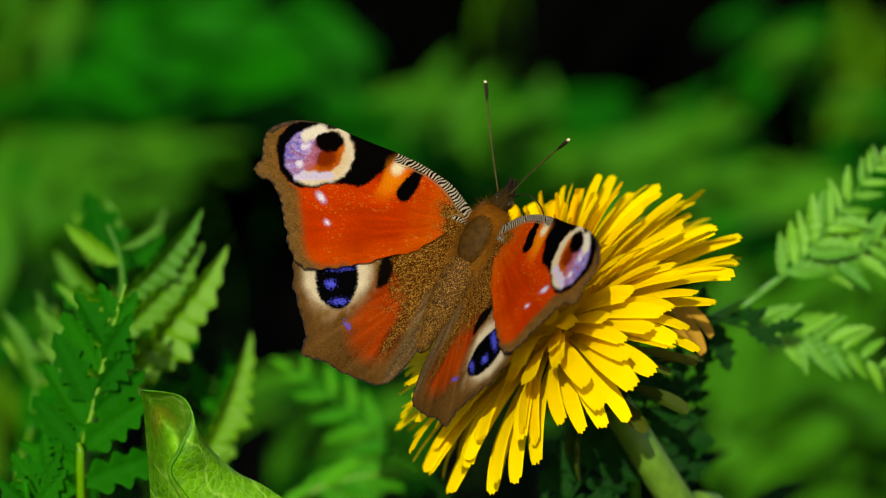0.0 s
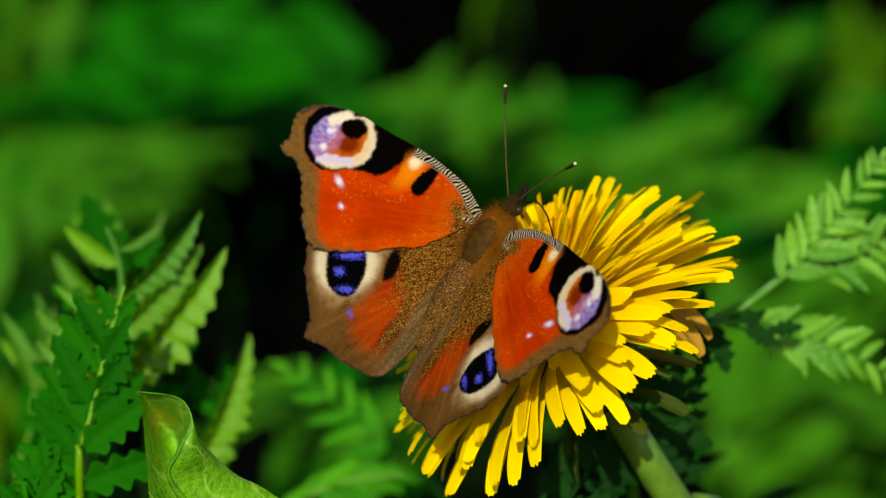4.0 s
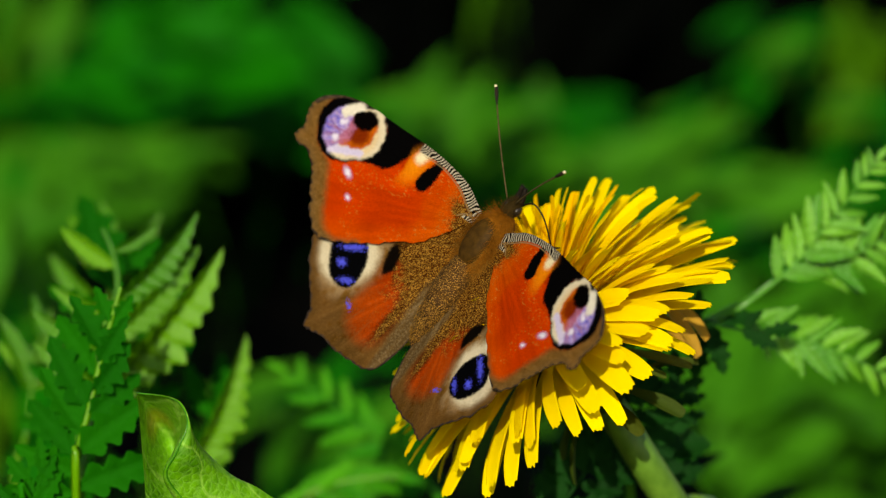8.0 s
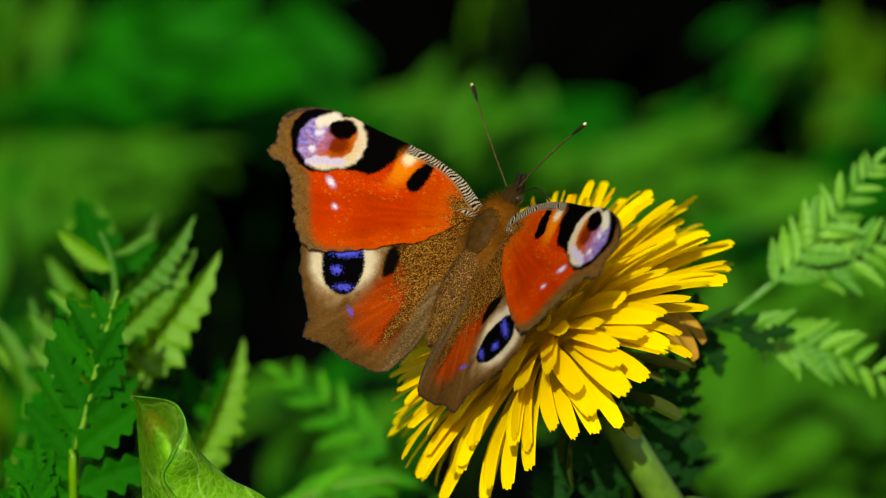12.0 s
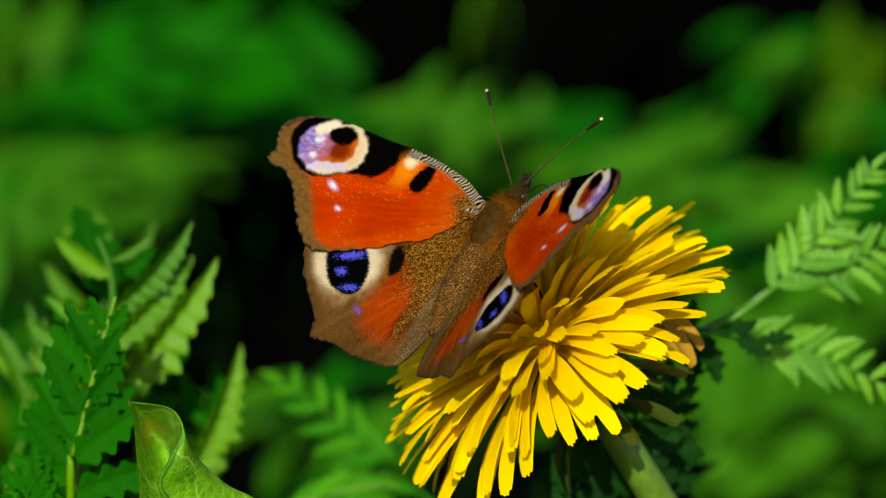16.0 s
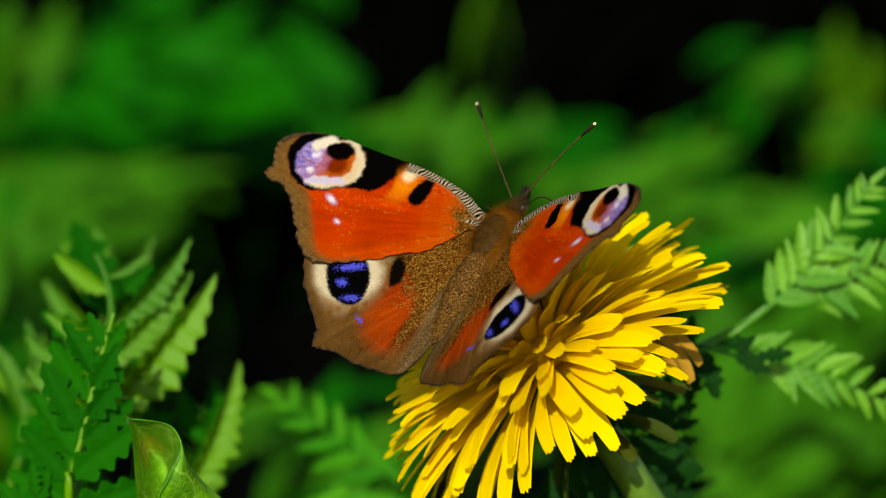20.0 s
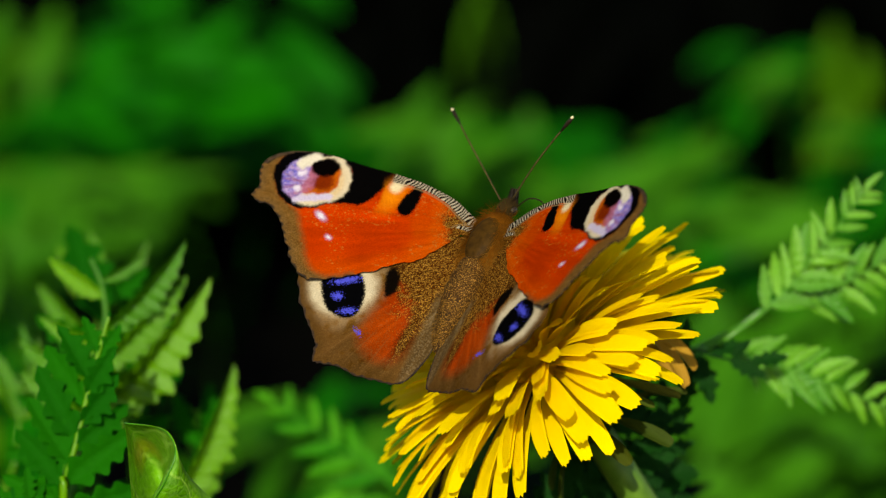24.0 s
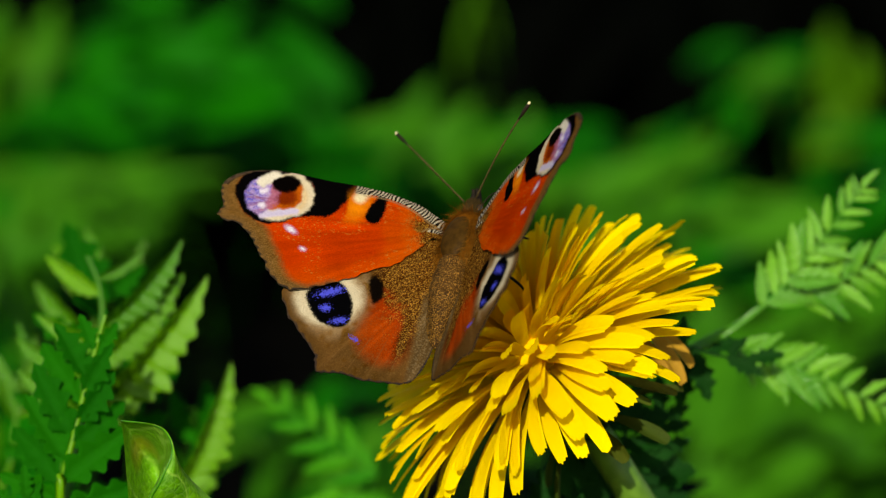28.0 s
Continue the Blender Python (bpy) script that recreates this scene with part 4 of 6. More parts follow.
feathered_leaf("toothed_leaf", "deep green lobed leaf low among the others", [at(-42.7, -45.6, -72.0), at(-40.0, -36.8, -72.0), at(-36.3, -27.9, -72.0), at(-34.3, -22.7, -72.0)],
               [(0.33, 124, 9.5), (0.37, 28, 9.5), (0.50, 119, 11.1), (0.57, 36, 10.4), (0.78, 119, 9.0), (0.88, 57, 8.5), (1.00, 86, 7.1)],
               S_DEEP, M_DEEP, 42, face=(-0.6, 0.0))
# leaves behind the flower head on the near side
feathered_leaf("feathered_leaf", "dim green feathered leaf behind the dandelion", [at(1.5, -47.4, -95.0), at(-2.2, -37.3, -95.0), at(-6.3, -32.3, -95.0), at(-12.3, -28.2, -95.0), at(-18.7, -23.6, -95.0), at(-24.7, -19.5, -95.0)],
               [(0.44, 128, 7.7), (0.44, -171, 8.5), (0.55, 110, 7.0), (0.56, -171, 9.6), (0.67, 99, 6.3), (0.68, -173, 7.6), (0.77, 100, 5.8), (0.79, 178, 6.3), (0.90, 93, 4.4), (0.91, 173, 4.1), (0.99, 148, 4.4), (0.38, 107, 6.3)],
               S_DIM, M_MID, 7, face=(0.0, 0.6))
feathered_leaf("feathered_leaf", "fresh green feathered leaf beside the dandelion", [at(-30.8, -48.0, -80.0), at(-26.3, -42.2, -80.0), at(-20.0, -38.0, -80.0), at(-12.9, -36.0, -80.0), at(-5.7, -35.5, -80.0)],
               [(0.29, 44, 7.4), (0.41, 43, 7.8), (0.54, 38, 7.7), (0.50, -28, 6.1), (0.66, 23, 7.6), (0.62, -16, 7.4), (0.79, 11, 7.1), (0.75, -17, 7.5), (0.91, -7, 6.1)],
               S_DIM, M_FRESH, 8, face=(0.1, 0.7))
feathered_leaf("feathered_leaf", "dim green feathered leaf behind the dandelion", [at(-13.8, -49.5, -120.0), at(-11.4, -42.8, -120.0), at(-9.0, -37.0, -120.0), at(-7.6, -33.2, -120.0)],
               [(0.28, 117, 10.8), (0.50, 57, 9.2), (0.38, 171, 6.7), (0.67, 120, 7.7), (0.92, 57, 6.8)],
               S_DIM, M_MID, 18)
# light fern to the side of the flower
feathered_leaf("fern_leaf", "light green fern leaf with narrow glossy leaflets", [at(43.6, -8.6, -38.0), at(51.1, -3.1, -39.0), at(58.0, 4.7, -41.0), at(65.0, 13.3, -44.0)],
               pairs(11, 0.30, 0.97, 52, 42, 50, 7.5, 3, 0.45, 10), S_FERN, M_FERN, 10, 0.0004, at(28.3, -94.7, -80.0), 0.25, [at(27.9, -18.2, -40.0), at(37.2, -12.0, -42.0)])
feathered_leaf("fern_leaf", "light green fern leaf with narrow glossy leaflets", [at(45.6, -7.0, -42.0), at(52.3, -2.6, -42.0), at(59.9, -1.2, -43.0), at(68.4, 3.4, -44.0)],
               pairs(9, 0.42, 0.97, 22, 45, 48, 8, 5, 0.5, 11), S_FERN, M_FERN, 11, 0.0004, at(28.5, -95.5, -85.0), 0.25, [at(27.3, -16.7, -44.0), at(38.4, -10.8, -46.0)])
feathered_leaf("fern_leaf", "light green fern leaf with narrow glossy leaflets", [at(40.4, -9.9, -40.0), at(49.8, -11.9, -42.0), at(58.3, -14.6, -44.0), at(68.6, -19.1, -46.0)],
               pairs(10, 0.22, 0.97, -18, 48, 40, 7, 4.5, 0.5, 12), S_FERN, M_FERN, 12, 0.0004, at(27.8, -96.4, -90.0), 0.25, [at(26.5, -18.3, -44.0), at(34.9, -11.6, -44.0)])
# leaves under the flower, their shade put into the dark green
feathered_leaf("toothed_leaf", "toothed leaf under the dandelion, its shade painted as dark green", [at(32.7, -13.9, -36.0), at(38.3, -10.2, -34.0), at(42.3, -11.0, -33.0), at(48.1, -12.2, -33.0)],
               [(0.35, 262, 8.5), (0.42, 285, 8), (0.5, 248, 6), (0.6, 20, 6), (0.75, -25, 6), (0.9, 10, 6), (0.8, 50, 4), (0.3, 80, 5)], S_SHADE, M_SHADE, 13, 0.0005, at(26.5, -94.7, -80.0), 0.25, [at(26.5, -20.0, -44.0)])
feathered_leaf("toothed_leaf", "toothed leaf under the dandelion, its shade painted as dark green", [at(24.2, -42.3, -30.0), at(26.6, -33.4, -30.0), at(28.2, -26.0, -30.0), at(29.9, -20.4, -31.0)],
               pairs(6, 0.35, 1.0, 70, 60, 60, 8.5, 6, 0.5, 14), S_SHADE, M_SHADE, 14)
feathered_leaf("toothed_leaf", "toothed leaf under the dandelion, its shade painted as dark green", [at(32.7, -42.8, -36.0), at(33.5, -34.6, -36.0), at(33.5, -27.2, -36.0), at(34.4, -20.6, -37.0)],
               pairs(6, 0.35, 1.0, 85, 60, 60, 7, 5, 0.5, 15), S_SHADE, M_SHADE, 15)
feathered_leaf("toothed_leaf", "toothed leaf low beside the stem, its shade painted as dark green", [at(14.3, -42.8, -26.0), at(18.3, -35.5, -26.0), at(22.4, -29.9, -27.0)],
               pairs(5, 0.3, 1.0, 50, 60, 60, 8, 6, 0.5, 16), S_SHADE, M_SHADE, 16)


def curled_leaf():
    """A broad leaf with its far half rolled over."""
    rails = [[at(-40.9, -19.1, 2.0)] * 4,
             [at(-40.6, -22.6, 1.0), at(-39.1, -21.8, -4.0), at(-35.5, -19.8, 6.0), at(-35.1, -20.1, 6.0)],
             [at(-40.3, -26.4, 1.0), at(-37.4, -25.3, -8.0), at(-33.5, -22.7, 9.0), at(-33.1, -24.9, 4.0)],
             [at(-39.9, -30.2, 2.0), at(-36.4, -28.1, -8.0), at(-35.0, -26.8, 9.0), at(-28.4, -30.1, 0.0)],
             [at(-39.5, -34.3, 3.0), at(-36.2, -31.6, -3.0), at(-36.4, -30.1, 7.0), at(-24.2, -32.5, -2.0)],
             [at(-38.9, -39.7, 3.0), at(-35.5, -36.7, -3.0), at(-33.5, -35.0, 4.0), at(-18.9, -37.1, -4.0)],
             [at(-37.2, -47.6, 0.0), at(-34.4, -44.1, -4.0), at(-30.9, -42.8, 2.0), at(-17.4, -44.3, -6.0)]]
    foot = LEAF_FOOT
    t = thing("curled_leaf", "broad fresh green leaf with one side rolled over", "leaf", foot, "leaves of the meadow")
    inv = t.matrix_world.inverted()
    cols = [spline([r[k] for r in rails], 6) for k in range(4)]
    rows = [spline([c[i] for c in cols], 7) for i in range(len(cols[0]))]
    w = len(rows[0])
    verts = [inv @ p for r in rows for p in r]
    faces = [(i * w + k, i * w + k + 1, (i + 1) * w + k + 1, (i + 1) * w + k) for i in range(len(rows) - 1) for k in range(w - 1)]
    part("blade", mesh_of("blade", verts, faces, M_BLADE), t)
    v, f = tube([inv @ c for c in spline([rails[-1][1], (rails[-1][1] + foot) * 0.5 + Vector((0.01, 0, 0)), foot], 6)], 0.0009, 8)
    part("stalk", mesh_of("stalk", v, f, M_STEM), t)
    crest = [inv @ p for p in cols[2]]
    v, f = tube(crest, 0.00012, 6)
    part("leaf_edge", mesh_of("leaf_edge", v, f, M_FERN), t, "pale rolled edge")
    return t


LEAF_FOOT = at(-29.1, -84.8, -20.0)
LEAF_FOOT.z = 0
LEAF_SPOT = at(-38.7, -23.6, -4.0) - LEAF_FOOT


def blade_material():
    m = leafy("broad_leaf", (0.04, 0.18, 0.002), (0.14, 0.37, 0.007), (0.11, 0.31, 0.005), 0.48, 700, 0.2, 0.22, 0.1)
    nt = m.node_tree
    b = nt.nodes["Principled BSDF"]
    tc = nt.nodes.new("ShaderNodeTexCoord")
    vo = nt.nodes.new("ShaderNodeTexVoronoi")
    vo.feature = "DISTANCE_TO_EDGE"
    vo.inputs["Scale"].default_value = 850
    bend = nt.nodes.new("ShaderNodeMix")
    bend.data_type = "RGBA"
    bend.blend_type = "ADD"
    bend.inputs[0].default_value = 0.0012
    nt.links.new(tc.outputs["Object"], bend.inputs[6])
    nt.links.new(noise_node(nt, 900, 2.0).outputs[1], bend.inputs[7])
    nt.links.new(bend.outputs[2], vo.inputs["Vector"])
    old = b.inputs["Base Color"].links[0].from_socket
    fac = ramp(nt, vo.outputs["Distance"], [(0.0, (0.16, 0.16, 0.16)), (0.14, (0, 0, 0))]).outputs[0]
    fine = ramp(nt, vo.outputs["Distance"], [(0.0, (0, 0, 0)), (0.25, (1, 1, 1))]).outputs[0]
    bump(nt, b, fine, 0.3, 0.0002)
    veined = mixed(nt, old, (0.30, 0.55, 0.10), fac)
    wave = nt.nodes.new("ShaderNodeTexWave")
    wave.bands_direction = "DIAGONAL"
    wave.inputs["Scale"].default_value = 75
    wave.inputs["Distortion"].default_value = 5.0
    wave.inputs["Detail"].default_value = 2.0
    wave.inputs["Detail Scale"].default_value = 1.6
    nt.links.new(tc.outputs["Object"], wave.inputs["Vector"])
    rib = ramp(nt, wave.outputs["Fac"], [(0.0, (0.5, 0.5, 0.5)), (0.045, (0, 0, 0))]).outputs[0]
    veined = mixed(nt, veined, (0.26, 0.48, 0.06), rib)
    far = nt.nodes.new("ShaderNodeVectorMath")
    far.operation = "DISTANCE"
    far.inputs[1].default_value = LEAF_SPOT
    nt.links.new(tc.outputs["Object"], far.inputs[0])
    rag = nt.nodes.new("ShaderNodeMath")
    rag.operation = "MULTIPLY_ADD"
    rag.inputs[1].default_value = 0.0012
    nt.links.new(noise_node(nt, 1500, 2.0).outputs[0], rag.inputs[0])
    nt.links.new(far.outputs["Value"], rag.inputs[2])
    spot = ramp(nt, rag.outputs[0], [(0.0012, (0.8, 0.8, 0.8)), (0.0019, (0, 0, 0))]).outputs[0]
    nt.links.new(mixed(nt, veined, (0.30, 0.16, 0.01), spot), b.inputs["Base Color"])
    return m


M_BLADE = blade_material()
curled_leaf()


# ---------------------------------------------------------------- meadow behind
def ground():
    n, verts, faces = 60, [], []
    for i in range(n + 1):
        for k in range(n + 1):
            x, y = ((i / n - 0.5) * 2), ((k / n - 0.5) * 2)
            x, y = 300 * x ** 5 + 4 * x, 300 * y ** 5 + 4 * y
            z = 0.012 * noise.noise(Vector((x * 3, y * 3, 0))) if abs(x) < 5 and abs(y) < 5 else 0
            verts.append((x, y, z - 0.004))
    w = n + 1
    faces = [(i * w + k, (i + 1) * w + k, (i + 1) * w + k + 1, i * w + k + 1) for i in range(n) for k in range(n)]
    # shade under the plants is part of the soil's near-black colour
    tagged(new("ground", mesh_of("ground", verts, faces, M_SOIL_SHADE)), "bare soil under the meadow plants, shade painted into its near-black colour", "ground", "", "structure")


ground()


def blade_verts(verts, faces, base, tip, normal, width):
    """One pointed leaf, gently folded and arched, added to a joined mesh."""
    y = tip - base
    x = y.cross(normal)
    x = x.normalized() * width
    up = x.cross(y).normalized() * y.length * 0.10
    k = len(verts)
    for s, w in ((0, 0.15), (0.25, 0.8), (0.5, 1.0), (0.75, 0.7), (1, 0.03)):
        p = base + y * s + up * math.sin(math.pi * s)
        verts.extend((p - x * w + up * 0.4 * w, p, p + x * w + up * 0.4 * w))
    for i in range(4):
        for c in range(2):
            q = k + i * 3 + c
            faces.append((q, q + 1, q + 4, q + 3))


def clump(label, centre, ru, rv, rw, count, long, wide, heading, mat, seed):
    """A clump of leaves round a centre, on thin stems that reach the ground."""
    rnd = random.Random(seed)
    verts, faces = [], []
    k = SITE.to_3x3()
    unit = 0.156 * (0.491 - (SITE.inverted() @ centre).z)
    for i in range(count):
        p = centre + k @ Vector((ru * unit * max(-2.0, min(2.0, rnd.gauss(0, 0.66))), rv * unit * max(-2.0, min(2.0, rnd.gauss(0, 0.66))), rnd.uniform(-rw, rw))) * 0.001
        h = radians(heading + rnd.gauss(0, 28))
        d = way(math.cos(h), math.sin(h), rnd.uniform(-0.5, 0.5)) * long * rnd.uniform(0.25, 0.5) * 0.001
        nrm = way(rnd.uniform(-0.5, 0.3), rnd.uniform(0.3, 1.2), rnd.uniform(0.3, 1.0))
        blade_verts(verts, faces, p - d * 0.5, p + d * 0.5, nrm, wide * rnd.uniform(0.25, 0.5) * 0.001)
        if i == 0 and p.z > 0.01:
            v, f = tube(spline([p, Vector((p.x + 0.01, p.y + 0.01, p.z * 0.5)), Vector((p.x, p.y + 0.015, -0.003))], 3), 0.0003, 5)
            o = len(verts)
            verts.extend(v)
            faces.extend(tuple(q + o for q in g) for g in f)
    tagged(new("meadow_plant", mesh_of("meadow_plant", verts, faces, mat)), label, "plant", "meadow plants", "stuff")


L = ("light green meadow leaves out of focus", M_FAR_L)
Y, G, K = ("yellow-green meadow leaves far out of focus", M_FAR_Y), ("green meadow leaves far out of focus", M_FAR_G), ("meadow leaves far out of focus, shade painted as near-black green", M_FAR_SHADE)
for i, (tone, c, ru, rv, n, ln, wd, hd) in enumerate((
        (Y, at(-127.1, 49.7, -600.0), 70, 90, 20, 80, 14, 60),
        (L, at(-115.2, 63.4, -600.0), 70, 60, 9, 80, 14, 40),
        (G, at(-79.0, 59.3, -620.0), 150, 90, 44, 90, 15, 20),
        (G, at(-96.1, 39.7, -560.0), 140, 60, 18, 80, 14, 20),
        (L, at(-94.1, 26.3, -520.0), 130, 22, 16, 80, 8, 10),
        (L, at(-85.0, 16.1, -480.0), 80, 16, 9, 70, 8, 6),
        (G, at(-42.0, 62.0, -640.0), 80, 90, 18, 90, 14, 120),
        (L, at(-77.3, 19.7, -400.0), 60, 14, 9, 70, 7, 15),
        (L, at(-83.7, 7.0, -380.0), 70, 16, 9, 70, 7, 10),
        (Y, at(15.0, 71.9, -600.0), 8, 60, 2, 110, 4, 88),
        (L, at(4.3, 38.8, -560.0), 80, 34, 11, 60, 11, 20),
        (L, at(26.0, 28.4, -540.0), 100, 50, 13, 60, 11, 30),
        (G, at(10.9, 26.5, -560.0), 170, 60, 28, 70, 13, 20),
        (L, at(-3.7, 36.6, -500.0), 50, 25, 9, 55, 11, 20),
        (L, at(18.0, 32.0, -500.0), 45, 25, 8, 55, 11, 20),
        (G, at(66.0, 26.0, -560.0), 115, 60, 13, 70, 12, 30),
        (L, at(60.0, 24.0, -470.0), 80, 40, 16, 60, 12, 20),
        (L, at(86.0, 9.0, -450.0), 70, 50, 14, 60, 12, 30),
        (L, at(74.0, -35.0, -380.0), 120, 90, 44, 60, 14, 25),
        (L, at(55.7, 15.4, -480.0), 170, 50, 22, 60, 11, 20),
        (G, at(81.3, 3.1, -460.0), 80, 50, 10, 60, 11, 20),
        (L, at(72.0, 33.0, -560.0), 60, 30, 4, 60, 11, 10),
        (G, at(103.5, 60.0, -600.0), 60, 36, 5, 60, 12, 30),
        (L, at(104.3, 58.6, -590.0), 50, 30, 4, 50, 11, 30),
        (Y, at(127.7, 54.5, -560.0), 30, 100, 6, 60, 11, 70),
        (G, at(126.8, 42.1, -580.0), 40, 30, 4, 60, 12, 20),
        (G, at(92.0, 8.0, -500.0), 80, 35, 8, 60, 12, 40),
        (G, at(119.7, 15.7, -500.0), 40, 60, 7, 60, 11, 60),
        (L, at(87.9, -28.4, -420.0), 190, 140, 60, 70, 14, 40),
        (L, at(76.2, -50.1, -400.0), 190, 80, 34, 70, 13, 20),
        (L, at(100.7, -45.5, -420.0), 100, 60, 9, 60, 13, 30),
        (L, at(-90.0, 3.0, -300.0), 36, 90, 16, 55, 10, 70),
        (G, at(-93.3, 3.0, -420.0), 80, 60, 14, 60, 11, 50),
        (L, at(-105.5, 15.4, -480.0), 100, 60, 8, 70, 12, 40),
        (L, at(-109.0, 1.6, -420.0), 40, 110, 10, 70, 11, 80),
        (G, at(-98.0, -20.9, -350.0), 60, 120, 12, 60, 10, 80),
        (Y, at(-94.6, -40.8, -300.0), 30, 50, 8, 45, 9, 70),
        (L, at(-41.4, -32.8, -350.0), 60, 26, 4, 60, 11, 20),
        (L, at(-17.0, -45.6, -320.0), 80, 55, 14, 60, 10, 40),
        (G, at(-21.1, -42.3, -330.0), 120, 70, 14, 60, 10, 30),
        (G, at(-68.6, -32.4, -200.0), 60, 80, 10, 50, 8, 70),
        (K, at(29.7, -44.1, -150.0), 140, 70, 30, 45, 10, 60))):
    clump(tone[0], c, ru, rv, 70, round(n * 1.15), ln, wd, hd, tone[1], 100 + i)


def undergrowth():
    """The dense growth that closes the view, its shade put into a near-black colour."""
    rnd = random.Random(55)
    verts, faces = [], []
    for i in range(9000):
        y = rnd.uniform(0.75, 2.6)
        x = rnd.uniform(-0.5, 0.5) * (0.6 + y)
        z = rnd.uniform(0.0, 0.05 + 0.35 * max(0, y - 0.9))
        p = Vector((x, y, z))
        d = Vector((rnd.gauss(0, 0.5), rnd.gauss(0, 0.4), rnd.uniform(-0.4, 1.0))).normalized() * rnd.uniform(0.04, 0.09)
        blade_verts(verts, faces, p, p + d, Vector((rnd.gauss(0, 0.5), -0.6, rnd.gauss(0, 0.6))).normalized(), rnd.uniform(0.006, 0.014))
    tagged(new("undergrowth", mesh_of("undergrowth", verts, faces, M_UNDER_SHADE)), "dense undergrowth, its deep shade painted near-black", "undergrowth", "", "stuff")


undergrowth()


